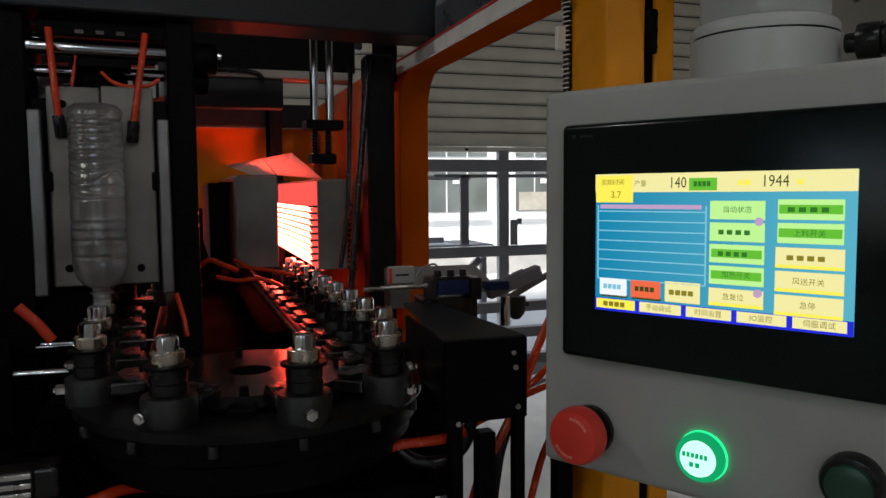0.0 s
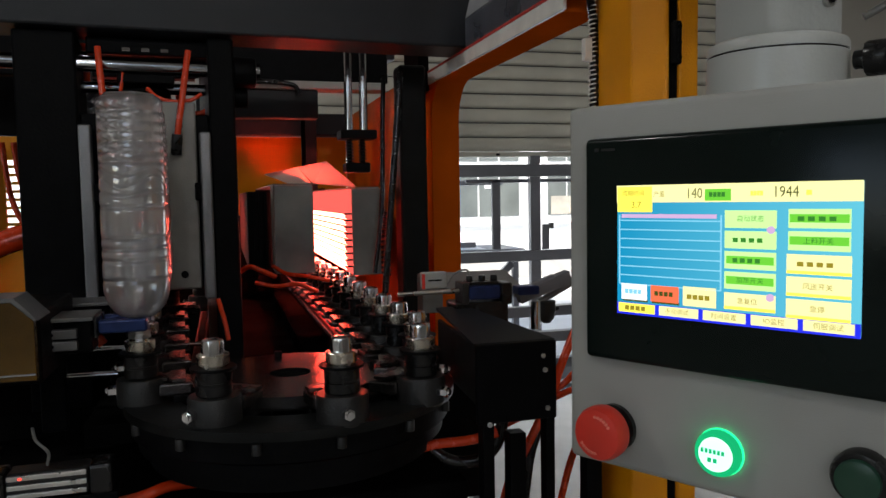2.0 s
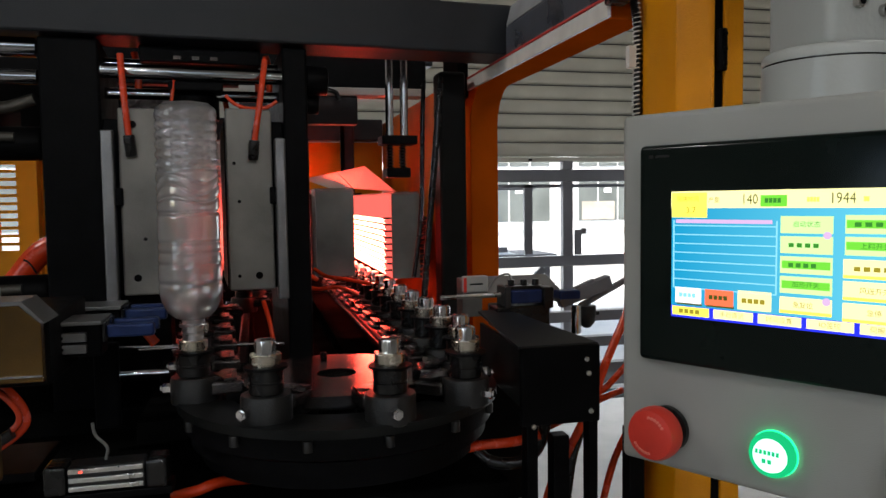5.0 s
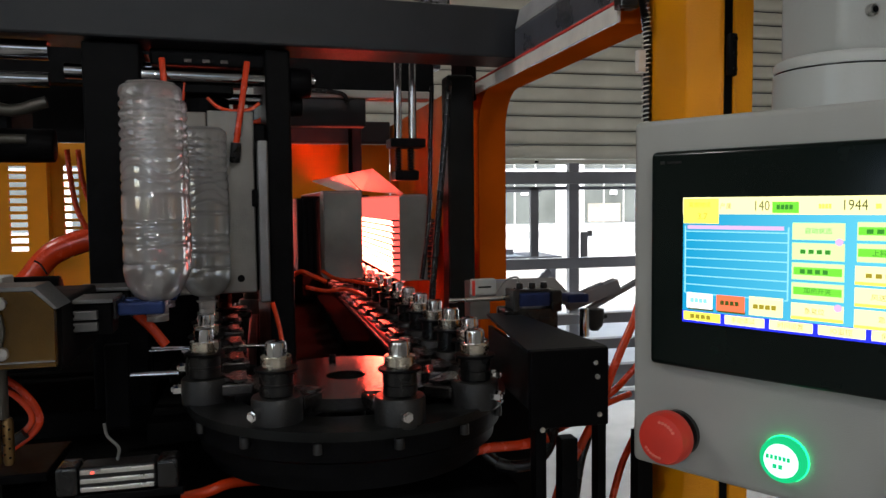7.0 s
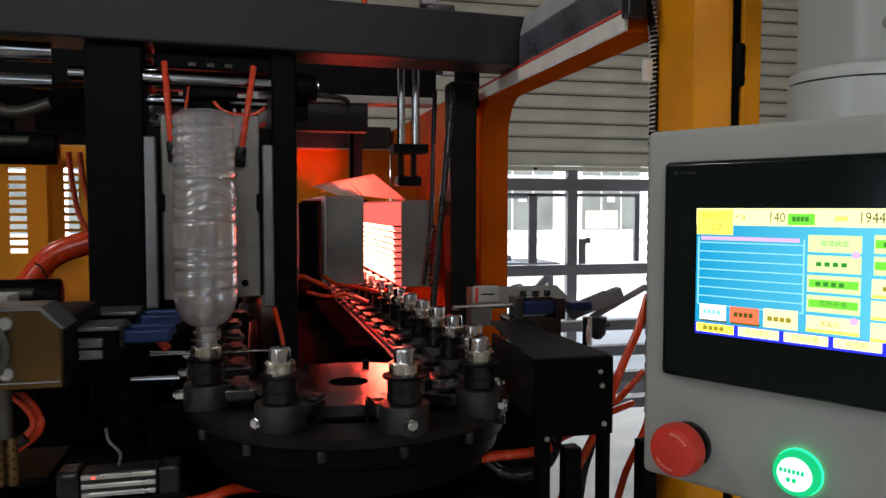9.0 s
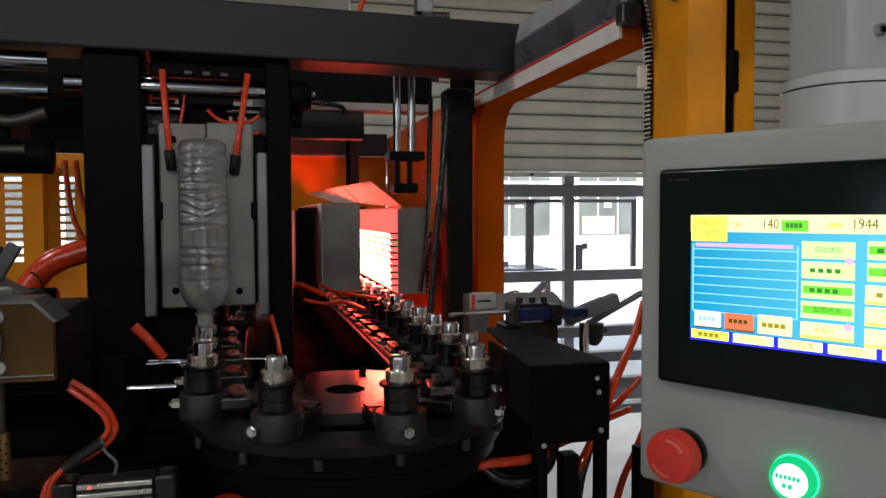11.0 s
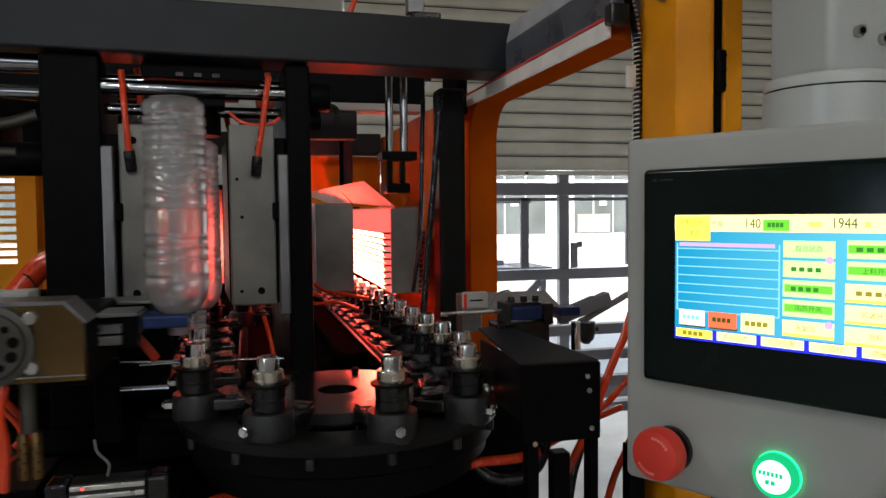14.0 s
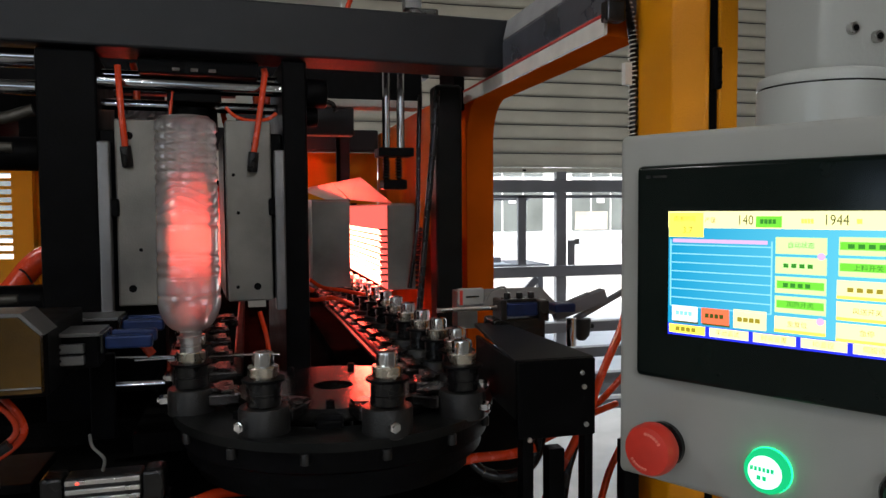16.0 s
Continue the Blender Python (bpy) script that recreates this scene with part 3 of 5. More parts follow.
def writing(name, text, x, y, height, material, parent, turn=None, squeeze=1.0):
    """Built-in font, turned into a mesh; x, y in hundredths of the screen, height in metres."""
    cu = bpy.data.curves.new(name, "FONT")
    cu.body, cu.size, cu.align_x, cu.align_y, cu.resolution_u = text, height, "CENTER", "CENTER", 2
    tmp = bpy.data.objects.new(name, cu)
    scene.collection.objects.link(tmp)
    me = bpy.data.meshes.new_from_object(tmp.evaluated_get(bpy.context.evaluated_depsgraph_get()))
    bpy.data.objects.remove(tmp)
    me.materials.clear()
    me.materials.append(material)
    me.transform(Matrix.Translation((SX + SW * x / 100, -0.0017, SZ - SH * y / 100)) @ pose(0, 0, 0, 90) @ Matrix.Diagonal((squeeze, 1, 1, 1)))
    ob = new(name, me)
    ob.parent = parent
    return ob


writing("digits", "140", 36.5, 6.3, 0.0095, S_INK, scr, squeeze=0.8)
writing("digits", "1944", 73.5, 6.0, 0.0095, S_INK, scr, squeeze=0.8)
writing("digits", "3.7", 9.5, 14.5, 0.0062, S_INKY, scr)
writing("heading", "Alarm Information", 30, 23, 0.0042, S_PINK, scr)
for text, x, y in (("手动调试", 29, 95.6), ("时间设置", 49.5, 95.6), ("IO监控", 69.5, 95.6), ("急停", 85.5, 84.5), ("自动状态", 60, 24.5), ("上料开关", 85.5, 39), ("伺服调试", 89.5, 95.6), ("急复位", 59, 83), ("加热开关", 60, 68), ("风送开关", 85.5, 69.5), ("产量", 20.5, 6.5), ("周期时间", 8, 5.5)):
    writing("caption", text, x, y, 0.0042, S_INKY if y > 69 or y < 8 else S_INKG, scr)
for x0, x1, y in ((53, 66, 39.5), (53, 65, 54), (78, 93, 24), (78, 92, 54.5)):
    for k in range(4):
        w = (x1 - x0) / 4
        patch("caption_bar", x0 + k * w, x0 + k * w + w * 0.62, y - 1.6, y + 1.5, S_INKG if y < 50 or x0 < 60 else S_INKY, 0.0011)
for x0, x1, y, ink in ((4, 12.5, 82.5, S_LINE), (18.5, 27.5, 82.5, S_INK), (33.5, 44, 83, S_INKY), (4, 14.5, 95.6, S_INKY), (43, 50, 7, S_INKG), (60, 65, 6.5, S_YEL), (81, 83, 6.5, S_YEL)):
    n = 4
    for k in range(n):
        w = (x1 - x0) / n
        patch("caption_bar", x0 + k * w, x0 + k * w + w * 0.72, y - 1.7, y + 1.7, ink, 0.0012)
part("maker_mark", box(-0.0195, -0.016, 0.0000, 0.0004, 1.3855, 1.3878), CASTING, pn)
part("maker_mark", box(-0.014, -0.003, 0.0000, 0.0004, 1.3857, 1.3874), CASTING, pn)

def on_panel(name, u, z, profile, material, parent, y=0.008, label="", seg=36):
    bm = capped(profile, seg)
    bm.transform(Matrix.Translation((u, y, z)) @ pose(0, 0, 0, 90))
    return part(name, bm, material, parent, label, smooth=True)

es = on_panel("emergency_stop", -0.0075, 1.1875, [(0.017, 0.0), (0.017, 0.004), (0.0145, 0.005), (0.0145, 0.0108)], RUBBER, pn, label="emergency stop with a dark collar")
on_panel("mushroom_head", -0.0075, 1.1875, [(0.015, 0.011), (0.0189, 0.0125), (0.0194, 0.016), (0.0192, 0.0215), (0.0175, 0.0255), (0.011, 0.0272), (0.004, 0.0276)], REDP, es, label="red mushroom push head")
for a0 in (35, 215):
    bm = bmesh.new()
    for k in range(6):
        a = radians(a0 + k * 11)
        c = Vector((-0.0075 + 0.0130 * math.cos(a), 0.008 - 0.0264, 1.1875 + 0.0130 * math.sin(a)))
        rod(c, c + Vector((0, -0.0012, 0)), 0.0011, bm=bm, seg=8)
    part("arrow_mark", bm, mat("pale_red_mark", (0.75, 0.2, 0.15), 0.5), es)
LAMPG = glow("lit_green_ring", (0.008, 0.42, 0.15), 1.1)
LAMPW = glow("lit_green_white_lens", (0.45, 1.0, 0.75), 1.9)
gb = on_panel("indicator_button", 0.0712, 1.1870, [(0.0150, 0), (0.0150, 0.0065), (0.0146, 0.0072), (0.0142, 0.0085), (0.0130, 0.009), (0.0122, 0.0080)], LAMPG, pn, label="glowing green illuminated push button")
# glowing ring added round the foot to throw a green halo on the case
on_panel("halo_ring", 0.0712, 1.1870, [(0.0153, 0.0004), (0.0156, 0.0006), (0.0156, 0.0022), (0.0153, 0.0024)], glow("green_halo_ring", (0.01, 0.55, 0.16), 3.5), gb)
on_panel("lens", 0.0712, 1.1870, [(0.0112, 0.0082), (0.0108, 0.0100), (0.009, 0.0112), (0.003, 0.0118)], LAMPW, gb, label="bright white-green lens")
for row, n, w in ((0.0028, 6, 0.0022), (-0.003, 2, 0.003)):
    for k in range(n):
        part("lettering_bar", box(0.0712 + (k - n / 2) * w * 1.25, 0.0712 + (k - n / 2) * w * 1.25 + w * 0.8, -0.0044, -0.0038, 1.1870 + row - 0.0014, 1.1870 + row + 0.0014), LAMPG, gb)
kb = on_panel("push_button", 0.1555, 1.192, [(0.0165, 0), (0.0165, 0.007), (0.0150, 0.010), (0.0125, 0.0105)], RUBBER, pn, label="black ringed push button")
on_panel("cap", 0.1555, 1.192, [(0.0122, 0.0107), (0.012, 0.014), (0.010, 0.0148)], DGREEN, kb, label="unlit dark green cap")
arm = thing("swivel_arm", "grey cast swivel arm that carries the control box", "swivel arm", PANEL)
def upright(name, u, y, profile, material, label="", seg=40):
    bm = capped(profile, seg)
    bm.transform(Matrix.Translation((u, y, 0)))
    return part(name, bm, material, arm, label, smooth=True)
upright("flange", 0.082, 0.064, [(0.0447, 1.4195), (0.0442, 1.4445), (0.0442, 1.445)], ARMGREY, "round grey flange")
upright("seam", 0.082, 0.064, [(0.0432, 1.4451), (0.0432, 1.4462)], RUBBER)
upright("cap_ring", 0.082, 0.064, [(0.0442, 1.4463), (0.0442, 1.4512), (0.0430, 1.4532), (0.0400, 1.4546), (0.034, 1.4552)], ARMGREY)
blk = box(-0.0295, 0.0295, -0.0295, 0.0295, 1.4520, 1.62, 0.007, seg=3)
blk.transform(Matrix.Translation((0.082, 0.064, 0)) @ pose(0, 0, 0, 0, 0, -27))
part("joint_block", blk, ARMGREY, arm, "square swivel joint", smooth=True)
face = Matrix.Translation((0.082, 0.064, 0)) @ pose(0, 0, 0, 0, 0, 63)
for dx, z in ((-0.008, 1.480), (0.0125, 1.476)):
    at = face @ Vector((dx, -0.0297, z))
    out = (face.to_3x3() @ Vector((0, -1, 0)))
    screw(at, out, 0.0042, 0.004, arm)
    part("socket", rod(at + out * 0.0041, at + out * 0.0046, 0.0022, seg=10), BLACK, arm)
part("tube", box(0.02, 0.145, 0.03, 0.10, 1.621, 1.70, 0.008), BOXGREY, arm)
part("boom", box(0.05, 0.115, 0.101, 0.42, 1.63, 1.70, 0.008), BOXGREY, arm)
part("boom_end", box(-0.24, 0.049, 0.37, 0.42, 1.63, 1.70, 0.008), BOXGREY, arm)
cg = thing("cable_gland", "black plastic cable gland beside the swivel flange", "cable gland", PANEL)
for x0, x1, r in ((0.130, 0.137, 0.006), (0.137, 0.150, 0.011), (0.150, 0.156, 0.009), (0.156, 0.2, 0.012)):
    part("nut", rod((x0, 0.064, 1.437), (x1, 0.064, 1.437), r, seg=10, bevel=0.001), RUBBER, cg, smooth=True)
cb = thing("control_cable", "thin grey control cable", "cable", PANEL)
part("sheath", hose([(0.125, 0.10, 1.47), (0.15, 0.11, 1.482), (0.19, 0.10, 1.478), (0.25, 0.09, 1.49)], 0.0025), GREYHOSE, cb, smooth=True)

# ---- chain, wheel and mandrels ----
CX, CY = 0.082, 0.955
STOPS = [(185.0, 0.184), (235.3, 0.167), (284.1, 0.180), (319.8, 0.194), (350.6, 0.171)]
LEFT_PITCH, RIGHT_PITCH = 0.1365, 0.0985
LX, LY = CX + 0.184 * math.cos(radians(185)), CY + 0.184 * math.sin(radians(185))
RX, RY = CX + 0.171 * math.cos(radians(350.6)), CY + 0.171 * math.sin(radians(350.6))
HEAD_Z = 1.181


def station(s):
    """The place and the heading of a chain carrier, s stations on from the wheel's first stop."""
    if s <= 0:
        bend = max(0.0, min(1.0, (-s - 4.3) / 2.6))
        return LX + s * 0.0065 + 0.125 * bend * bend * (3 - 2 * bend), LY - s * LEFT_PITCH, 183.0
    if s <= 4:
        k = min(int(s), 3)
        (a0, r0), (a1, r1) = STOPS[k], STOPS[k + 1]
        a, r = a0 + (a1 - a0) * (s - k), r0 + (r1 - r0) * (s - k)
        return CX + r * math.cos(radians(a)), CY + r * math.sin(radians(a)), a
    return RX - 0.0025 * (s - 4), RY + (s - 4) * RIGHT_PITCH, 362.0


def carrier():
    c = thing("mandrel_carrier", "chain carrier with a shiny bottle mandrel on a grey block", "mandrel carrier", group="carriers on the chain")
    dome = lathe([(0.0126, 0.003), (0.0126, 0.006), (0.0126, 0.0155), (0.0117, 0.0184), (0.0092, 0.0199), (0.0002, 0.0204)], 32, wave=lambda a, z: -0.0013 * max(0, math.cos(8 * a)) ** 6 if 0.005 < z < 0.0175 else 0)
    part("head", dome, CHROME, c, "polished fluted head", smooth=30)
    part("collar", capped([(0.0162, -0.0112), (0.0162, -0.0085), (0.0180, -0.0080), (0.0180, 0.0022), (0.0174, 0.003), (0.0125, 0.0032)], 32), BRASS, c, "nickel collar", smooth=25)
    part("flange", capped([(0.0250, -0.0145), (0.0255, -0.014), (0.0255, -0.0118), (0.0250, -0.0112)], 28), BLACK, c, smooth=True)
    sl = capped([(0.0190, -0.0434), (0.0200, -0.042), (0.0200, -0.031), (0.0186, -0.0305), (0.0186, -0.0285), (0.0200, -0.028), (0.0200, -0.0148)], 28)
    part("sleeve", sl, RUBBER, c, "black grooved sleeve", smooth=25)
    hb = capped([(0.0285, -0.078), (0.0298, -0.076), (0.0298, -0.047), (0.0285, -0.0440)], 32)
    part("block", hb, CASTING, c, "grey cast bearing block", smooth=30)
    part("link", box(-0.060, -0.020, -0.026, 0.026, -0.066, -0.050, 0.003), LINKM, c)
    part("link_plate", prism([(-0.052, -0.026), (-0.036, -0.026), (-0.030, -0.012), (-0.014, -0.012), (-0.014, 0.016), (-0.030, 0.016), (-0.036, 0.030), (-0.052, 0.030)], -0.0480, -0.0440), LINKM, c, "oily stepped link plate")
    for y in (-0.008,):
        b = part("clamp_screw", rod((0.026, y, -0.060), (0.040, y, -0.060), 0.0070, seg=6, bevel=0.0012), CHROME, c, smooth=True)
        part("washer", rod((0.0402, y, -0.060), (0.0425, y, -0.060), 0.0042, seg=10), CHROME, c)
    return c


def turned(bm, a):
    bm.transform(Matrix.Rotation(a, 4, "Z"))
    return bm


def carrier_pose(s):
    x, y, a = station(s)
    return pose(x, y, HEAD_Z, 0, 0, a)


carriers = []
first = carrier()
first.matrix_basis = carrier_pose(-15)
carriers.append((first, -15))
for s in range(-14, 13):
    carriers.append((copy_thing(first, carrier_pose(s)), s))

wheel = thing("index_wheel", "worn steel index wheel with a round hub hole", "wheel", Matrix.Translation((CX, CY, 0)))
def ring_plate(r0, r1, z0, z1, seg=48, a0=0, a1=360):
    bm = bmesh.new()
    quads = []
    for k in range(seg + 1):
        a = radians(a0 + (a1 - a0) * k / seg)
        c, s = math.cos(a), math.sin(a)
        quads.append([bm.verts.new((r * c, r * s, z)) for r, z in ((r0, z0), (r1, z0), (r1, z1), (r0, z1))])
    for p, q in zip(quads, quads[1:]):
        for i in range(4):
            bm.faces.new((p[i], q[i], q[(i + 1) % 4], p[(i + 1) % 4]))
    if a1 - a0 < 360:
        bm.faces.new(quads[0])
        bm.faces.new(quads[-1][::-1])
    bmesh.ops.remove_doubles(bm, verts=bm.verts, dist=1e-6)
    bmesh.ops.recalc_face_normals(bm, faces=bm.faces)
    return bm
part("disc", ring_plate(0.027, 0.128, 1.108, 1.1245), WHEELM, wheel, "scratched reflective steel disc", smooth=True)
part("hub", capped([(0.0265, 1.06), (0.0265, 1.10)], 32), BLACK, wheel, smooth=True)
for k in range(8):
    a = radians(214 + 48 * k)
    tooth = box(0.10, 0.150, -0.016, 0.016, 1.1, 1.1165, 0.003)
    part("tooth", turned(tooth, a), BLACK, wheel)
    screw((0.112 * math.cos(a), 0.112 * math.sin(a), 1.1247), (0, 0, 1), 0.0055, 0.007, wheel, BLACK)
rim = thing("guide_ring", "black curved guide ring round the index wheel", "guide ring", Matrix.Translation((0.088, 0.962, 0)))
part("ledge", ring_plate(0.150, 0.214, 1.096, 1.107, 64, 170, 372), RIMM, rim, smooth=True)
part("skirt", ring_plate(0.195, 0.206, 1.070, 1.0945, 64, 170, 372), BLACK, rim, smooth=True)
part("lower_ring", ring_plate(0.15, 0.198, 1.05, 1.0655, 64, 170, 372), BLACK, rim, smooth=True)
part("under_plate", ring_plate(0.02, 0.185, 1.03, 1.049, 64, 160, 380), BLACK, rim)
for k in range(7):
    a = radians(203 + 25.3 * k)
    part("stud", rod((0.2085 * math.cos(a), 0.2085 * math.sin(a), 1.081), (0.2085 * math.cos(a), 0.2085 * math.sin(a), 1.0942), 0.0058, seg=10, bevel=0.001), CASTING, rim, smooth=True)
rl = thing("chain_rail", "dark steel rail beside the carrier chain", "rail")
part("shaft", rod((0.187, 1.13, 1.112), (0.170, 3.2, 1.112), 0.015, seg=24), SHAFT, rl, "dark polished guide shaft", smooth=True)
part("rail", box(0.290, 0.310, 1.16, 3.2, 1.07, 1.10, 0.004), BLACK, rl)
part("bed_plate", box(0.15, 0.33, 1.16, 3.2, 1.021, 1.05), BEDM, rl)
rl2 = thing("chain_rail", "dark steel rail beside the carrier chain", "rail")
part("rail", box(-0.182, -0.165, 1.25, 3.2, 1.06, 1.085, 0.004), BLACK, rl2)
part("rail", box(-0.058, -0.040, 1.25, 3.2, 1.06, 1.085, 0.004), BLACK, rl2)
part("bed_plate", box(-0.19, -0.03, 1.05, 3.2, 1.021, 1.05), BEDM, rl2)

# ---- bottles ----
def bottle():
    ob = thing("bottle", "clear ribbed plastic bottle standing neck down on a mandrel", "bottle", group="blown bottles")
    neck = [(0.0105, 0.0), (0.0132, 0.0), (0.0135, 0.004), (0.0128, 0.006), (0.0138, 0.008), (0.0128, 0.0105), (0.0138, 0.0125), (0.013, 0.0165)]
    part("neck", lathe(neck, 40), BOTTLE, ob, "clear threaded neck", smooth=True)
    part("support_ring", lathe([(0.013, 0.0166), (0.0168, 0.0172), (0.0168, 0.0195), (0.013, 0.0202)], 40), BOTTLE, ob, smooth=True)
    prof = [(0.013, 0.0204), (0.0132, 0.026)]
    for k in range(13):
        a = k / 12
        prof.append((0.0132 + 0.0258 * math.sin(a * math.pi / 2) ** 1.05, 0.0265 + 0.042 * (1 - math.cos(a * math.pi / 2))))
    z = 0.070
    grooves = [(0.074, 0.0011), (0.098, 0.0012), (0.112, 0.0014), (0.125, 0.0014), (0.162, 0.0016)] + [(0.216 + 0.0122 * k, 0.0021) for k in range(6)]
    while z < 0.288:
        r = 0.039 - 0.0014 * max(0.0, (z - 0.07) / 0.22)
        for zg, depth in grooves:
            r -= depth * math.exp(-(((z - zg) / 0.0029) ** 2))
        prof.append((r, z))
        z += 0.0011
    for k in range(1, 8):
        a = k / 7 * math.pi / 2
        prof.append((0.0376 - 0.0076 * (1 - math.cos(a)), 0.288 + 0.008 * math.sin(a)))

    def wave(a, zz):
        if zz < 0.075 or zz > 0.292:
            return 0
        # three grooves that swing up and down round the waist, and short upright flutes above them
        dip = 0.0
        for zg, amp in ((0.178, 0.004), (0.191, 0.007), (0.204, 0.005)):
            dip += 0.0016 * math.exp(-(((zz - zg - amp * math.sin(3 * a)) / 0.0022) ** 2))
        top = math.exp(-(((zz - 0.255) / 0.040) ** 6))
        return -dip + 0.0004 * top * math.sin(17 * a + 2.5 * math.sin(zz * 515)) - 0.0010 * top * max(0.0, math.cos(12 * a)) ** 3

    part("body", lathe(prof, 120, wave=wave), BOTTLE, ob, "clear ribbed body with spiral waves", smooth=True)
    foot = [(0.0300, 0.2962), (0.027, 0.2990), (0.021, 0.2985), (0.013, 0.293), (0.006, 0.2905), (0.0004, 0.290)]
    part("base", lathe(foot, 60, wave=lambda a, zz: 0.0016 * math.cos(5 * a) if zz > 0.296 else 0), BOTTLE, ob, "petal-shaped base", smooth=True)
    return ob


BOTTLE_Z = HEAD_Z + 0.0032
bottles = []
b0 = bottle()
for s in range(-2, -12, -1):
    x, y, a = station(s)
    m = pose(x, y, BOTTLE_Z, 0, 0, 37 * s)
    b0.matrix_basis = m
    ob = b0 if s == -2 else copy_thing(b0, m)
    bottles.append((ob, s))

# ---- mould clamp ----
def mould_half(side):
    """Built in its open place; side -1 or 1 of the lane."""
    h = thing("mould_half", "grey mould plate on a thick black platen", "mould half", group="mould halves")
    c = -0.1115
    if side < 0:
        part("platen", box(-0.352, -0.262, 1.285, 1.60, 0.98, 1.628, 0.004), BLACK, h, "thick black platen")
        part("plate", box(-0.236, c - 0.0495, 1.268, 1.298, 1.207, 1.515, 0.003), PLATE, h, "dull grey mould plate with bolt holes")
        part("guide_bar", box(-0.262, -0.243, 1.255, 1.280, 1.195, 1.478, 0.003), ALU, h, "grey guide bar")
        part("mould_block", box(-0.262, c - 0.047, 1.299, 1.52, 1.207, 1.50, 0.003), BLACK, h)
        # black backing added to hide the yellow sheet beyond the mould
        part("mould_filler", box(-0.262, c - 0.055, 1.32, 1.52, 1.052, 1.2065, 0.003), BLACK, h)
        holes = ((-0.214, 1.488), (-0.214, 1.236), (-0.172, 1.365), (-0.20, 1.30))
        top, fit = (-0.228, 1.262, 1.60), (-0.219, 1.256, 1.458)
    else:
        part("platen", box(0.037, 0.080, 1.285, 1.60, 0.98, 1.628, 0.004), BLACK, h, "thick black platen")
        part("plate", box(c + 0.0495, 0.014, 1.268, 1.298, 1.207, 1.518, 0.003), PLATE, h, "dull grey mould plate with bolt holes")
        part("guide_bar", box(0.018, 0.036, 1.255, 1.280, 1.190, 1.468, 0.003), ALU, h, "grey guide bar")
        part("mould_block", box(c + 0.047, 0.037, 1.299, 1.52, 1.207, 1.50, 0.003), BLACK, h)
        part("tie_nut", rod((0.0805, 1.31, 1.575), (0.118, 1.31, 1.575), 0.026, bevel=0.003), BLACK, h, smooth=True)
        part("tie_nut", rod((0.0805, 1.33, 1.535), (0.105, 1.33, 1.535), 0.018, bevel=0.003), BLACK, h, smooth=True)
        part("hose_loop", hose([(-0.060, 1.275, 1.540), (-0.045, 1.274, 1.526), (-0.023, 1.272, 1.519), (0.007, 1.270, 1.521), (0.025, 1.269, 1.532)], 0.0032), HOSE, h, "thin red air hose", smooth=True)
        holes = ((-0.013, 1.478), (-0.013, 1.232), (-0.043, 1.36), (-0.05, 1.425), (-0.046, 1.232))
        top, fit = (0.006, 1.262, 1.60), (-0.016, 1.256, 1.452)
    for k, (x, z) in enumerate(holes):
        part("bolt_hole", rod((x, 1.2655, z), (x, 1.2685, z), 0.0062 if k < 2 else 0.003, seg=16), BLACK, h)
    part("air_hose", hose([top, ((top[0] + fit[0]) / 2, 1.252, 1.53), (fit[0], fit[1] - 0.002, fit[2] + 0.01)], 0.0052), HOSE, h, "orange air hose", smooth=True)
    part("hose_fitting", rod((fit[0], fit[1] - 0.002, fit[2] + 0.012), (fit[0] + side * -0.003, fit[1] + 0.004, fit[2] - 0.022), 0.0088, bevel=0.002), RUBBER, h, "black push-in fitting", smooth=True)
    x = -0.239 if side < 0 else 0.016
    part("catch", box(x - 0.008, x + 0.008, 1.258, 1.27, 1.355, 1.385, 0.003), BLACK, h)
    return h


half_l, half_r = mould_half(-1), mould_half(1)
SQUARE = Matrix.Translation((-0.11, 1.28, 0)) @ pose(0, 0, 0, 0, 0, 4.0) @ Matrix.Translation((0.11, -1.28, 0))
OPEN = 0.049

clamp = thing("clamp_unit", "black clamp unit with chrome tie rods", "clamp unit", SQUARE)
part("tie_rod", rod((-1.2, 1.305, 1.612), (-0.353, 1.305, 1.612), 0.016), TIEROD, clamp, "chrome tie rod", smooth=True)
part("tie_rod", rod((-1.2, 1.30, 1.564), (-0.353, 1.30, 1.564), 0.012), TIEROD, clamp, "chrome tie rod", smooth=True)
part("cross_rod", rod((-0.33, 1.303, 1.580), (0.075, 1.303, 1.577), 0.0125), TIEROD, clamp, "ground steel cross rod", smooth=True)
part("cross_rod", rod((-0.262, 1.36, 1.600), (0.0365, 1.36, 1.60), 0.010), TIEROD, clamp, smooth=True)
part("cross_rod", rod((-0.262, 1.36, 1.550), (0.0365, 1.36, 1.55), 0.010), TIEROD, clamp, smooth=True)
part("base_mould", capped([(0.040, 1.506), (0.041, 1.510), (0.041, 1.545), (0.036, 1.55)], 36), BLACK, clamp, "black base mould", smooth=True).location = (-0.1115, 1.36, 0)
part("lift_plate", box(-0.155, -0.065, 1.30, 1.42, 1.551, 1.566, 0.002), BLACK, clamp)
part("valve_block", box(-0.20, 0.0, 1.31, 1.40, 1.598, 1.626, 0.003), BLACK, clamp)
for k, x in enumerate((-0.145, -0.115, -0.085)):
    part("valve_tag", box(x, x + 0.012, 1.306, 1.3098, 1.604, 1.609), DULLB, clamp)
part("toggle_block", box(-1.2, -0.42, 1.34, 1.52, 1.46, 1.535, 0.006), BLACK, clamp)
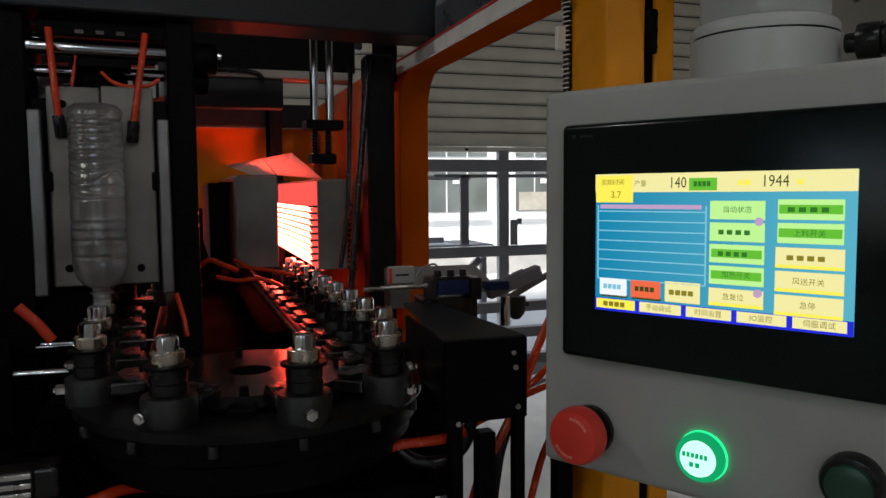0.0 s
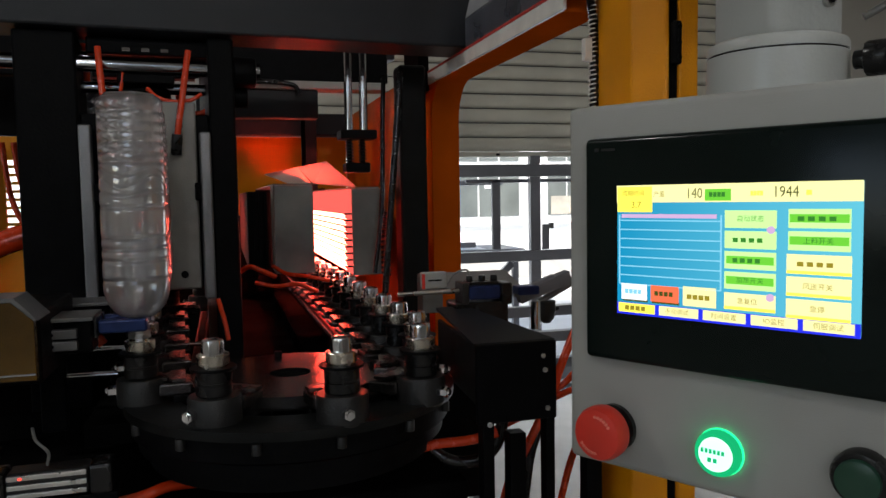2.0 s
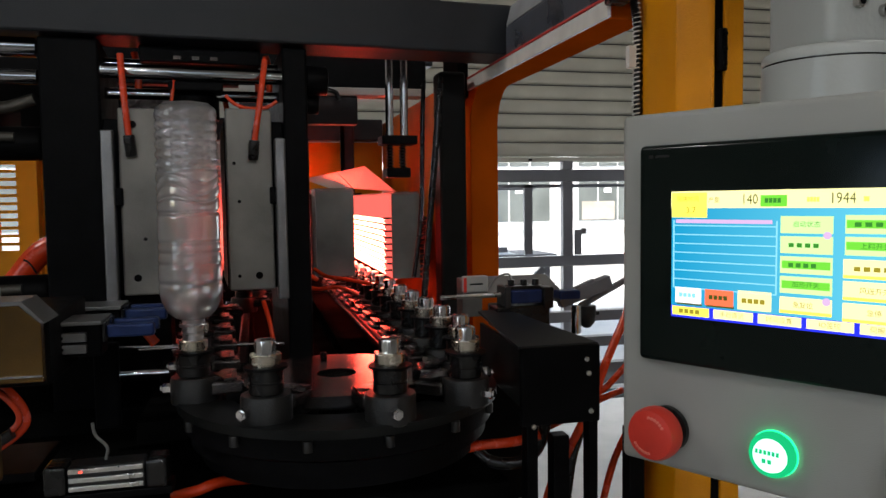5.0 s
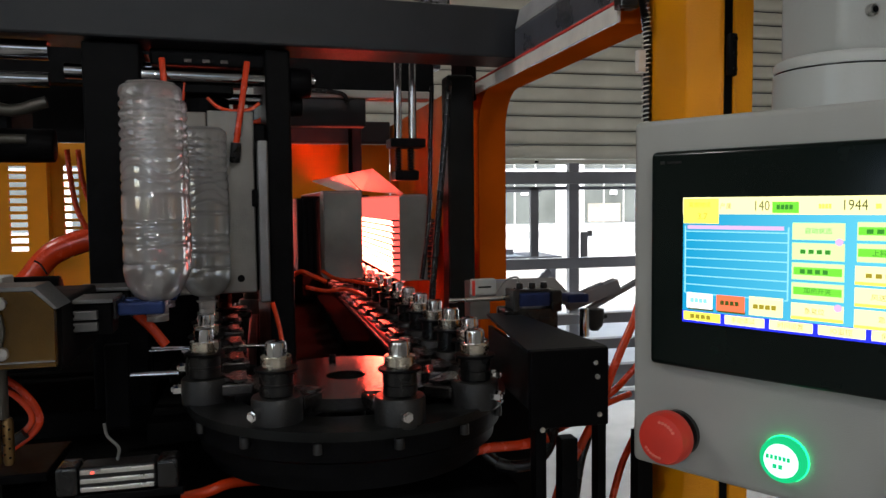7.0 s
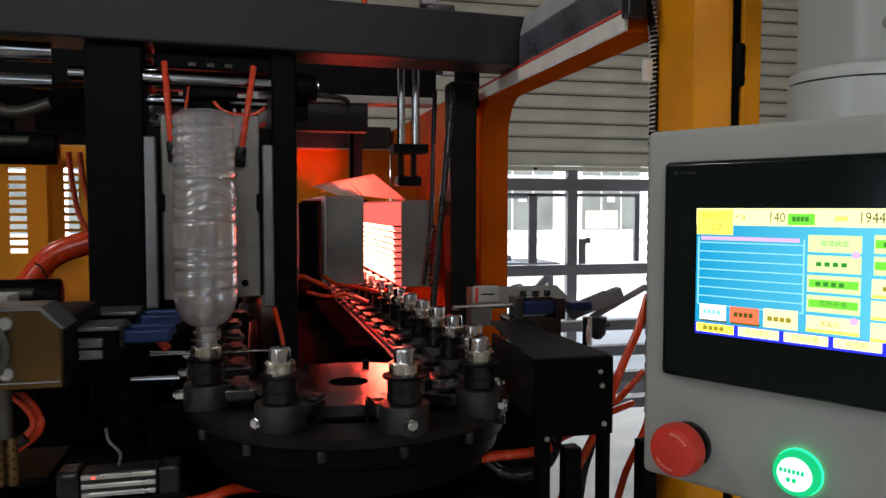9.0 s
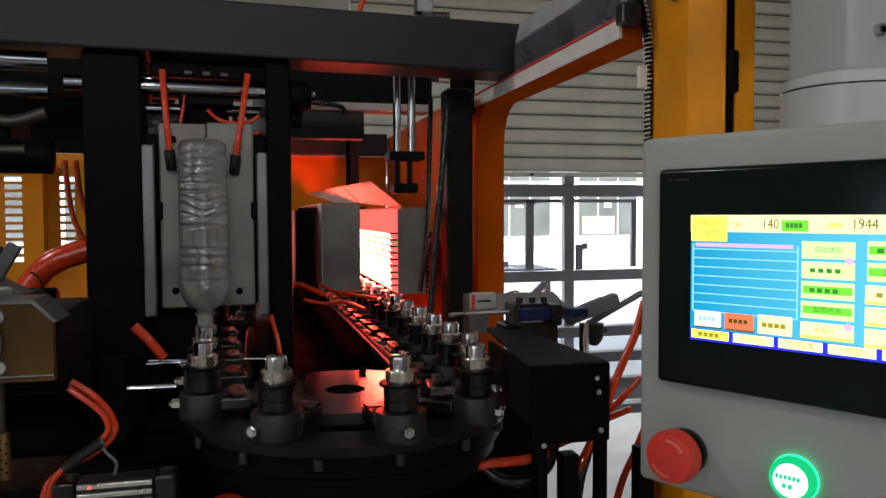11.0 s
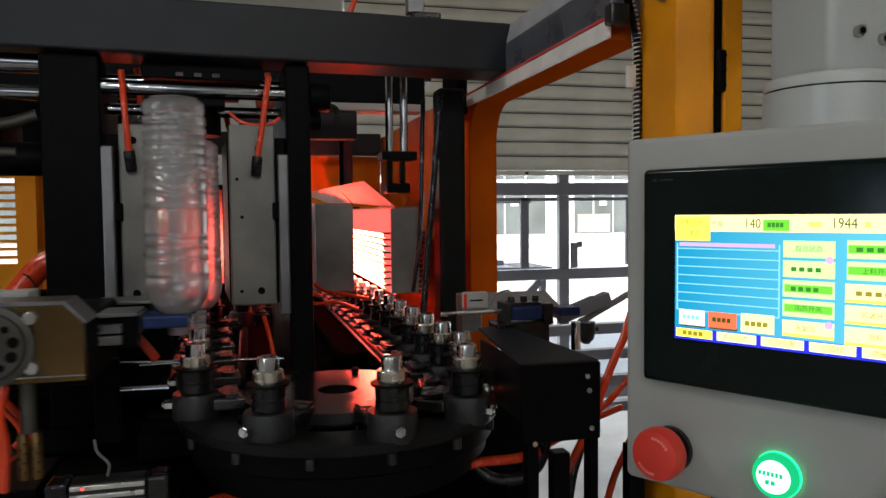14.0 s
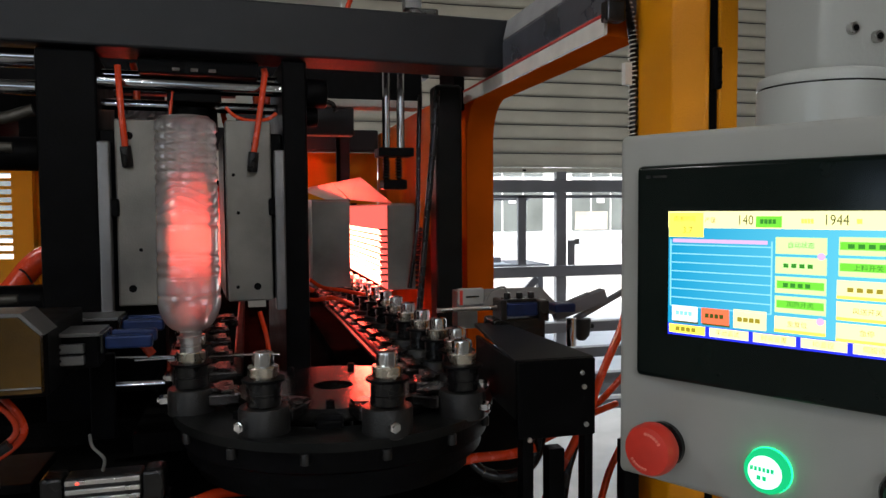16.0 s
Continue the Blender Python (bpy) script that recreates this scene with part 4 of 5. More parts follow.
for z in (1.46, 1.215):
    part("guide_bush", rod((-0.46, 1.33, z), (-0.353, 1.33, z), 0.028, bevel=0.004), BLACK, clamp, smooth=True)
    part("pin", rod((-0.47, 1.30, z + 0.008), (-0.39, 1.30, z + 0.008), 0.008), DULLB, clamp, smooth=True)
part("link_arm", hose([(-0.62, 1.32, 1.52), (-0.50, 1.31, 1.545), (-0.42, 1.31, 1.515), (-0.36, 1.31, 1.53)], 0.010), DULLB, clamp, smooth=True)
for p0, p1, rr in (((-0.264, 1.30, 1.117), (0.026, 1.30, 1.104), 0.0035), ((-0.25, 1.16, 1.1), (-0.165, 1.16, 1.0975), 0.0055), ((-0.21, 1.20, 1.128), (-0.15, 1.20, 1.128), 0.002)):
    part("low_rod", rod(p0, p1, rr), CHROME, clamp, "thin chrome guide rod", smooth=True)
part("rod_bracket", box(-0.27, -0.235, 1.15, 1.17, 1.021, 1.15, 0.003), BLACK, clamp)
foil = thing("foil_sheet", "crumpled silver foil behind the mould plate", "foil")
fm = bmesh.new()
bmesh.ops.create_grid(fm, x_segments=16, y_segments=10, size=0.5)
for v in fm.verts:
    v.co = Vector((-0.205 + v.co.x * 0.09, 1.44 + 0.012 * noise.noise(v.co * 9), 1.53 + v.co.y * 0.05))
part("sheet", fm, FOIL, foil)

# ---- heating oven ----
ov = thing("heating_oven", "grey sheet metal heating oven with glowing red lamps", "oven")
part("side_wall", box(0.108, 0.190, 1.58, 1.592, 1.195, 1.383, 0.001), PLATE, ov, "grey sheet end plate")
part("side_wall", box(0.274, 0.336, 1.58, 1.592, 1.185, 1.374, 0.001), PLATE, ov, "grey sheet end plate")
part("outer_wall", box(0.108, 0.114, 1.593, 1.70, 1.195, 1.383), PLATE, ov)
part("reflector_box", box(0.056, 0.107, 1.715, 2.5, 1.195, 1.372, 0.002), BLACK, ov, "black ribbed reflector box")
for k in range(4):
    part("rib", box(0.057 + k * 0.0125, 0.065 + k * 0.0125, 1.7072, 1.7147, 1.197, 1.370, 0.001), BLACK, ov)
part("outer_wall", box(0.330, 0.336, 1.593, 2.5, 1.185, 1.374), PLATE, ov)
# this wall and the end wall glow by themselves to look lamp-lit
part("inner_wall", box(0.186, 0.190, 1.593, 2.5, 1.195, 1.383), WALLGLOW, ov, "inner wall with the lamps' red light put in as glow")
part("lamp_wall", box(0.283, 0.287, 1.6, 2.5, 1.18, 1.374), REDGLOW, ov, "reflector wall that glows red in place of lamp light")
part("end_wall", box(0.190, 0.283, 2.5, 2.505, 1.18, 1.374), WALLGLOW, ov)
part("cover", box(0.108, 0.190, 1.593, 2.5, 1.3835, 1.387), PLATE, ov)
part("cover", box(0.283, 0.336, 1.593, 2.5, 1.3745, 1.378), PLATE, ov)
part("rear_cover", box(0.108, 0.336, 2.506, 2.512, 1.052, 1.386), BLACK, ov)
for k in range(9):
    z = 1.196 + k * 0.0145
    part("lamp_tube", rod((0.270, 1.64, z), (0.270, 2.45, z), 0.0052, seg=10), TUBEGLOW, ov, "white-hot heating tube", smooth=True)
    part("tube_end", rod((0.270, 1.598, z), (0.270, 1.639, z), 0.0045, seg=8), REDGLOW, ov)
    part("tube_bracket", box(0.257, 0.275, 1.596, 1.60, z + 0.0052, z + 0.0092), CASTING, ov)
def thin_sheet(name, color):
    m = bpy.data.materials.new(name)
    m.use_nodes = True
    nt = m.node_tree
    nt.nodes.remove(nt.nodes["Principled BSDF"])
    t = nt.nodes.new("ShaderNodeBsdfTranslucent")
    d = nt.nodes.new("ShaderNodeBsdfDiffuse")
    t.inputs[0].default_value = d.inputs[0].default_value = (*color, 1)
    x = nt.nodes.new("ShaderNodeMixShader")
    x.inputs[0].default_value = 0.4
    nt.links.new(t.outputs[0], x.inputs[1])
    nt.links.new(d.outputs[0], x.inputs[2])
    nt.links.new(x.outputs[0], nt.nodes["Material Output"].inputs[0])
    return m


SHEET = thin_sheet("thin_heat_sheet", (0.85, 0.75, 0.7))
def slab(corners, thick):
    bm = bmesh.new()
    f = bm.faces.new([bm.verts.new(c) for c in corners])
    up = bmesh.ops.extrude_face_region(bm, geom=[f])
    for v in up["geom"]:
        if isinstance(v, bmesh.types.BMVert):
            v.co.z += thick
    bmesh.ops.recalc_face_normals(bm, faces=bm.faces)
    return bm
part("hood", slab([(0.193, 1.60, 1.386), (0.288, 1.60, 1.377), (0.276, 2.0, 1.452), (0.20, 2.0, 1.437)], 0.0015), SHEET, ov, "thin tilted sheet lit red from below")
part("hood", slab([(0.150, 1.66, 1.386), (0.192, 1.62, 1.386), (0.199, 2.0, 1.437), (0.115, 2.05, 1.420)], 0.0015), SHEET, ov)
# lane of the oven behind the mould
lane = thing("oven_lane", "row of glowing red heating panels behind the mould", "oven")
part("back_plate", box(-0.42, 0.0, 2.962, 2.972, 1.05, 1.48), BLACK, lane)
part("foot", box(-0.40, -0.02, 2.94, 2.961, 1.02, 1.10), BLACK, lane)
for k in range(16):
    z = 1.10 + k * 0.0225
    hot = 2.7 * math.exp(-(((k - 6) / 5.5) ** 2))
    strip = glow("hot_strip", (1.0, 0.07 + 0.03 * min(hot, 2.5), 0.05 + 0.02 * min(hot, 2.5)), hot)
    part("heating_panel", box(-0.40, -0.13, 2.95, 2.961, z, z + 0.022, 0.002), strip, lane, "red-hot heating strip")

# ---- preform feeding head over the chain ----
fh = thing("feeding_head", "black feeding head on two chrome rods with springs", "feeding head", pose(0.011, 0, 0.014))
for x in (0.247, 0.278):
    part("rod", rod((x, 1.50, 1.475), (x, 1.50, 1.66), 0.0085), CHROME, fh, "chrome rod", smooth=True)
part("block", box(0.226, 0.300, 1.47, 1.53, 1.460, 1.478, 0.002), BLACK, fh)
part("foot", box(0.236, 0.286, 1.475, 1.525, 1.392, 1.412, 0.003), BLACK, fh)
for x in (0.247, 0.274):
    part("pin", rod((x, 1.50, 1.412), (x, 1.50, 1.46), 0.005), BLACK, fh, smooth=True)
    coil = [(x + 0.0078 * math.cos(k * 1.05), 1.50 + 0.0078 * math.sin(k * 1.05), 1.414 + k * 0.00105) for k in range(42)]
    part("spring", hose(coil, 0.0014, seg=6, steps=2), CASTING, fh, "steel spring", smooth=True)
part("stay", hose([(0.355, 1.49, 1.60), (0.34, 1.48, 1.45), (0.318, 1.47, 1.25), (0.305, 1.46, 1.12)], 0.007), RUBBER, fh, "black cable", smooth=True)
part("stay", hose([(0.332, 1.55, 1.60), (0.328, 1.55, 1.5), (0.318, 1.53, 1.32), (0.298, 1.52, 1.18)], 0.005), RUBBER, fh, smooth=True)
coil = [(0.35 + 0.011 * math.cos(k * 0.9), 1.66 + 0.011 * math.sin(k * 0.9), 1.16 + k * 0.0017) for k in range(90)]
part("spiral_guard", hose(coil, 0.003, seg=6, steps=2), CASTING, fh, "dark spiral spring", smooth=True)
part("sensor_wire", hose([(-0.02, 1.87, 1.625), (0.10, 1.87, 1.628), (0.17, 1.87, 1.622), (0.185, 1.87, 1.60)], 0.006), RUBBER, fh, smooth=True)
part("sensor", rod((0.205, 2.0, 1.42), (0.205, 2.0, 1.60), 0.006), BLACK, fh)

# ---- pusher with sensor beside the wheel ----
ps = thing("sensor_bracket", "black steel bracket box with small screws", "bracket")
part("front_plate", box(0.290, 0.394, 0.79, 0.80, 1.078, 1.176, 0.002), BLACK, ps, "black steel plate")
part("top_plate", slab([(0.290, 0.801, 1.172), (0.396, 0.801, 1.172), (0.349, 1.02, 1.186), (0.304, 1.02, 1.186)], 0.004), DARK, ps)
part("side_plate", prism([(0.2925, 0.8002), (0.298, 0.8002), (0.312, 1.02), (0.3065, 1.02)], 1.10, 1.1715), RIMM, ps)
part("stand", box(0.384, 0.396, 0.801, 0.82, 0.0, 1.0782, 0.001), BLACK, ps)
part("stand", box(0.30, 0.315, 0.801, 0.82, 0.0, 1.0782, 0.001), BLACK, ps)
for x, z in ((0.305, 1.078), (0.375, 1.158), (0.381, 1.092), (0.378, 1.14)):
    screw((x, 0.7897, z), (0, -1, 0), 0.0032, 0.0025, ps)
pu = thing("air_pusher", "blue air cylinder with a thin steel push rod", "air cylinder", pose(0.052, 0, -0.014))
part("barrel", box(0.298, 0.348, 1.0, 1.04, 1.214, 1.235, 0.003), BLUE, pu, "blue anodised barrel")
part("head_cap", box(0.288, 0.2975, 0.999, 1.041, 1.208, 1.240, 0.002), CASTING, pu)
part("sensor_rail", box(0.300, 0.346, 1.004, 1.036, 1.2355, 1.2402, 0.001), RUBBER, pu)
part("end_cap", box(0.3485, 0.366, 0.998, 1.042, 1.205, 1.238, 0.003), RUBBER, pu)
part("base", box(0.276, 0.36, 1.0, 1.05, 1.176, 1.211, 0.003), RUBBER, pu)
part("push_rod", rod((0.193, 1.02, 1.226), (0.29, 1.02, 1.227), 0.0034), STEEL, pu, "thin steel push rod", smooth=True)
part("silver_plate", slab([(0.262, 1.10, 1.212), (0.425, 1.10, 1.212), (0.40, 1.12, 1.242), (0.288, 1.12, 1.242)], 0.003), ALU, pu, "pale chamfered aluminium plate")
part("blue_block", box(0.385, 0.42, 1.02, 1.05, 1.214, 1.228, 0.003), BLUE, pu)
part("white_box", box(0.3035, 0.3435, 1.30, 1.34, 1.15, 1.222, 0.002), GREYHOSE, pu, "small white sensor box")
part("filter_bowl", capped([(0.007, 1.155), (0.008, 1.157), (0.008, 1.20)], 20), CHROME, pu, "shiny filter bowl", smooth=True).location = (0.425, 1.05, 0)
def bar(p0, p1, w, h):
    """A flat bar from p0 to p1 across x and z, at one depth."""
    d = Vector(p1) - Vector(p0)
    bm = box(0, d.length, -w / 2, w / 2, -h / 2, h / 2, 0.001)
    bm.transform(Matrix.Translation(p0) @ pose(0, 0, 0, 0, -math.degrees(math.atan2(d.z, d.x)), 0))
    return bm
for p0, p1, w, h in (((0.395, 1.072, 1.209), (0.467, 1.072, 1.235), 0.012, 0.009), ((0.445, 1.08, 1.194), (0.545, 1.08, 1.243), 0.012, 0.008), ((0.405, 1.075, 1.204), (0.495, 1.075, 1.234), 0.02, 0.021)):
    part("strut", bar(p0, p1, w, h), FRAMEGREY, pu, "dark sheet steel strut")
part("filter_cup", capped([(0.006, 1.160), (0.013, 1.168), (0.0155, 1.180), (0.0155, 1.196)], 24), CASTING, pu, "dark round filter cup", smooth=True).location = (0.452, 1.07, 0)
part("drain_pin", rod((0.466, 1.068, 1.183), (0.472, 1.068, 1.183), 0.004, seg=10), RUBBER, pu)
for x in (0.302, 0.322, 0.341):
    part("push_in_fitting", rod((x, 1.012, 1.2405), (x, 1.012, 1.250), 0.0055, seg=12, bevel=0.001), RUBBER, pu, smooth=True)
part("wire", hose([(0.302, 1.012, 1.2500), (0.300, 1.02, 1.258), (0.285, 1.03, 1.252), (0.272, 1.03, 1.236)], 0.0016), GREYHOSE, pu, smooth=True)
part("label_box", box(0.252, 0.293, 1.10, 1.115, 1.222, 1.248, 0.002), BOXGREY, pu, "small white label box")
part("label_mark", box(0.262, 0.284, 1.0988, 1.0998, 1.234, 1.2365), RUBBER, pu)
part("label_stripe", box(0.2515, 0.2565, 1.0988, 1.0998, 1.222, 1.246), REDP, pu, "red stripe")
tray = thing("hopper_frame", "grey steel stand by the machine's side", "stand")
for z in (0.46, 0.58, 0.70, 0.815):
    part("rail", box(1.0, 2.2, 3.0, 3.05, z, z + 0.045, 0.003), FRAMEGREY, tray)
for x in (1.02, 2.1):
    part("upright", box(x, x + 0.04, 3.0, 3.05, 0, 0.9, 0.003), FRAMEGREY, tray)

# ---- hoses and wires ----
def hose_thing(points, r, material=HOSE, label="orange air hose", name="air_hose", **kw):
    ob = part(name, hose(points, r, **kw), material, None, smooth=True)
    return tagged(ob, label, "hose" if "hose" in label else "cable")


hose_thing([(0.23, 0.87, 1.03), (0.262, 0.87, 1.034), (0.305, 0.865, 1.036), (0.34, 0.86, 1.044)], 0.0066, label="orange air hose lying under the bracket")
hose_thing([(0.34, 0.88, 1.04), (0.368, 0.88, 1.05), (0.40, 0.88, 1.062), (0.435, 0.89, 1.074), (0.49, 0.92, 1.078)], 0.0048, label="orange air hose behind the stand")
hose_thing([(0.43, 0.90, 1.075), (0.455, 0.90, 1.09), (0.48, 0.91, 1.105), (0.51, 0.93, 1.12)], 0.0048, label="orange air hose behind the stand")
hose_thing([(0.42, 0.86, 1.09), (0.43, 0.86, 1.12), (0.448, 0.865, 1.155), (0.47, 0.87, 1.195), (0.49, 0.88, 1.24)], 0.0058, label="red air hose rising past the bracket")
hose_thing([(0.41, 0.86, 1.08), (0.398, 0.855, 1.055), (0.37, 0.85, 1.01), (0.345, 0.845, 0.965), (0.30, 0.84, 0.8)], 0.0058, label="red air hose hanging beside the stand")
hose_thing([(0.49, 0.86, 1.09), (0.465, 0.855, 1.04), (0.437, 0.85, 0.985), (0.40, 0.845, 0.85)], 0.0048, label="red air hose hanging beside the stand")
hose_thing([(0.25, 0.90, 1.03), (0.28, 0.885, 1.005), (0.32, 0.875, 1.005), (0.345, 0.87, 1.03), (0.35, 0.86, 1.08)], 0.0085, RUBBER, "black cable looping under the bracket", "cable")
hose_thing([(0.43, 0.90, 1.08), (0.405, 0.88, 1.03), (0.387, 0.87, 0.98), (0.36, 0.86, 0.8)], 0.0062, RUBBER, "black cable hanging beside the stand", "cable")
hose_thing([(-0.70, 1.55, 1.10), (-0.56, 1.55, 1.17), (-0.481, 1.55, 1.205), (-0.424, 1.55, 1.268), (-0.34, 1.56, 1.30)], 0.0235, label="thick orange air hose before the louvred sheet")
hose_thing([(-0.392, 1.55, 1.47), (-0.387, 1.55, 1.41), (-0.378, 1.55, 1.355), (-0.360, 1.55, 1.31)], 0.0052, label="orange air hose hanging by the louvred sheet")
hose_thing([(-0.372, 1.55, 1.47), (-0.366, 1.55, 1.41), (-0.352, 1.55, 1.36), (-0.335, 1.55, 1.32)], 0.0052, label="orange air hose hanging by the louvred sheet")
tie = part("cable_tie", hose([(-0.452, 1.5245, 1.255), (-0.441, 1.522, 1.248), (-0.430, 1.5245, 1.228)], 0.0018, seg=6), RUBBER)
tagged(tie, "thin black cable tie round the thick orange hose", "cable tie")
hose_thing([(-0.005, 1.42, 1.53), (-0.03, 1.42, 1.515), (-0.06, 1.42, 1.52), (-0.07, 1.42, 1.56)], 0.005, label="orange air hose looped over the mould")
for x in (0.008, -0.012, -0.222):
    hose_thing([(x, 1.40, 1.63), (x + 0.006, 1.40, 1.60), (x + 0.004, 1.40, 1.55)], 0.006, label="orange air hose above the mould")
hose_thing([(-0.146, 1.300, 1.571), (-0.150, 1.300, 1.544), (-0.154, 1.300, 1.519)], 0.003, label="thin red air hose beside the base mould")
hose_thing([(0.10, 1.56, 1.215), (0.125, 1.54, 1.20), (0.16, 1.52, 1.195), (0.21, 1.50, 1.185)], 0.004, label="orange air hose at the oven's foot")
hose_thing([(0.03, 1.50, 1.21), (0.05, 1.48, 1.222), (0.07, 1.47, 1.215), (0.10, 1.48, 1.20)], 0.005, label="orange air hose at the oven's foot")
hose_thing([(0.06, 1.48, 1.19), (0.10, 1.47, 1.182), (0.14, 1.46, 1.185), (0.18, 1.45, 1.17)], 0.004, label="orange air hose at the oven's foot")
hose_thing([(-0.207, 1.10, 1.202), (-0.185, 1.10, 1.178), (-0.167, 1.10, 1.153)], 0.0072, label="short orange air hose beside the chain")
hose_thing([(-0.01, 1.26, 1.19), (0.0, 1.26, 1.15), (0.005, 1.25, 1.12)], 0.004, label="thin orange air hose hanging under the mould")
hose_thing([(0.40, 0.85, 1.76), (0.445, 0.855, 1.69), (0.470, 0.86, 1.64), (0.482, 0.862, 1.59), (0.484, 0.862, 1.55), (0.483, 0.862, 1.3), (0.483, 0.862, 1.0)], 0.0048, RUBBER, "black corrugated cable along the yellow post", "conduit", ripple=0.0016, steps=40)
turns = [(0.482 - 3.2 * max(0.0, k * 0.00075 - 0.16) ** 2 + 0.0058 * math.cos(k * 0.785), 0.862 + 0.0054 * math.sin(k * 0.785), 1.43 + k * 0.00075) for k in range(420)]
hose_thing(turns, 0.0010, WHITEP, "white spiral wrap round the cable", "spiral_wrap", seg=5, steps=1)
clip = part("cable_clip", box(0.468, 0.480, 0.858, 0.868, 1.53, 1.56, 0.002), WHITEP, None)
tagged(clip, "white cable clip on the corrugated cable", "clip")
hose_thing([(0.16, 1.36, 1.724), (0.165, 1.36, 1.75), (0.19, 1.37, 1.80), (0.24, 1.38, 1.84)], 0.005, label="orange air hose rising over the beam")
lock = thing("door_switch", "grey and black switch on top of the frame beam", "switch")
part("body", box(0.275, 0.33, 1.33, 1.38, 1.7225, 1.742, 0.003), RUBBER, lock)
part("plate", box(0.268, 0.30, 1.34, 1.37, 1.7425, 1.80, 0.002), ALU, lock)
knob = thing("corner_latch", "small black latch at the beam's corner", "latch")
part("body", box(0.438, 0.466, 0.850, 0.871, 1.612, 1.640, 0.003), RUBBER, knob)

# ---- take-out gripper ----
PIVOT = Vector((-0.285, 0.955, 1.216))
CAR_AT = Vector((0.074, 0, 0.083))
GRIP_AT = Vector((0.036, 0, 0.011))
car = thing("gripper_carriage", "dull yellow gripper carriage with a round bolted bearing", "carriage")


def upright_plate(outline, y0, y1, bevel=0.0):
    """An outline in x and z, thick from y0 to y1."""
    bm = prism([(x, z) for x, z in outline], -y1, -y0, bevel=bevel)
    bm.transform(Matrix.Rotation(radians(90), 4, "X"))
    return bm


part("side_plate", upright_plate([(-0.46, 1.088), (-0.262, 1.088), (-0.262, 1.150), (-0.283, 1.170), (-0.46, 1.170)], 0.80, 0.812, 0.001), DULLYEL, car, "dull yellow chamfered side plate")
part("edge_plate", upright_plate([(-0.46, 1.1705), (-0.282, 1.1705), (-0.262, 1.1505), (-0.258, 1.1505), (-0.28, 1.1745), (-0.46, 1.1745)], 0.80, 0.86), ALU, car, "bare aluminium edge")
part("sill", box(-0.46, -0.262, 0.797, 0.80, 1.094, 1.0955), CHROME, car)
fl = capped([(0.043, 0), (0.043, 0.006), (0.040, 0.0065), (0.036, 0.0068), (0.034, 0.011), (0.013, 0.0115), (0.012, 0.017)], 40)
fl.transform(Matrix.Translation((-0.352, 0.7995, 1.130)) @ pose(0, 0, 0, 90))
bear = part("bearing", fl, DULLB, car, "round grey bolted bearing", smooth=True)
for k in range(10):
    a = radians(36 * k + 10)
    part("bolt_hole", rod((-0.352 + 0.025 * math.cos(a), 0.7884, 1.130 + 0.025 * math.sin(a)), (-0.352 + 0.025 * math.cos(a), 0.787, 1.130 + 0.025 * math.sin(a)), 0.004 if k % 3 else 0.006, seg=12), BLACK, bear)
for z in (1.158, 1.105):
    screw((-0.313, 0.7995, z), (0, -1, 0), 0.007, 0.006, car)
part("body", box(-0.46, -0.27, 0.862, 1.06, 1.07, 1.150, 0.004), BLACK, car)
for x in (-0.398, -0.366):
    part("sensor_block", box(x, x + 0.030, 0.885, 0.93, 1.160, 1.178, 0.002), BOXGREY, car, "pale grey block")
part("coupler", rod((-0.325, 0.825, 1.03), (-0.325, 0.825, 1.087), 0.008), DULLB, car, smooth=True)
for dx in (-0.0065, 0.0065):
    silencer = part("silencer", capped([(0.0045, 0.978), (0.0058, 0.981), (0.0058, 1.026), (0.004, 1.03)], 16), SILENCER, car, "brass perforated silencer", smooth=30)
    silencer.location = (-0.325 + dx, 0.825, 0)
    for k in range(4):
        for a in (-115, -65):
            c = Vector((0.0057 * math.cos(radians(a)), 0.0057 * math.sin(radians(a)), 0.987 + 0.0105 * k + (0.004 if a < -90 else 0)))
            part("vent_hole", rod(c, c * 1.0 + Vector((c.x * 0.08, c.y * 0.08, 0)), 0.0014, seg=8), BLACK, silencer)
for x in (-0.352, -0.345):
    part("air_hose", hose([(x, 0.815, 1.085), (x - 0.004, 0.81, 1.05), (x, 0.81, 1.02), (x - 0.004, 0.815, 0.97)], 0.0052), HOSE, car, "orange air hose", smooth=True)

grip = thing("take_out_gripper", "aluminium gripper arm with blue jaws", "gripper")
part("shaft", rod((-0.325, 0.93, 1.196), (-0.325, 1.10, 1.196), 0.010), CASTING, grip, smooth=True)
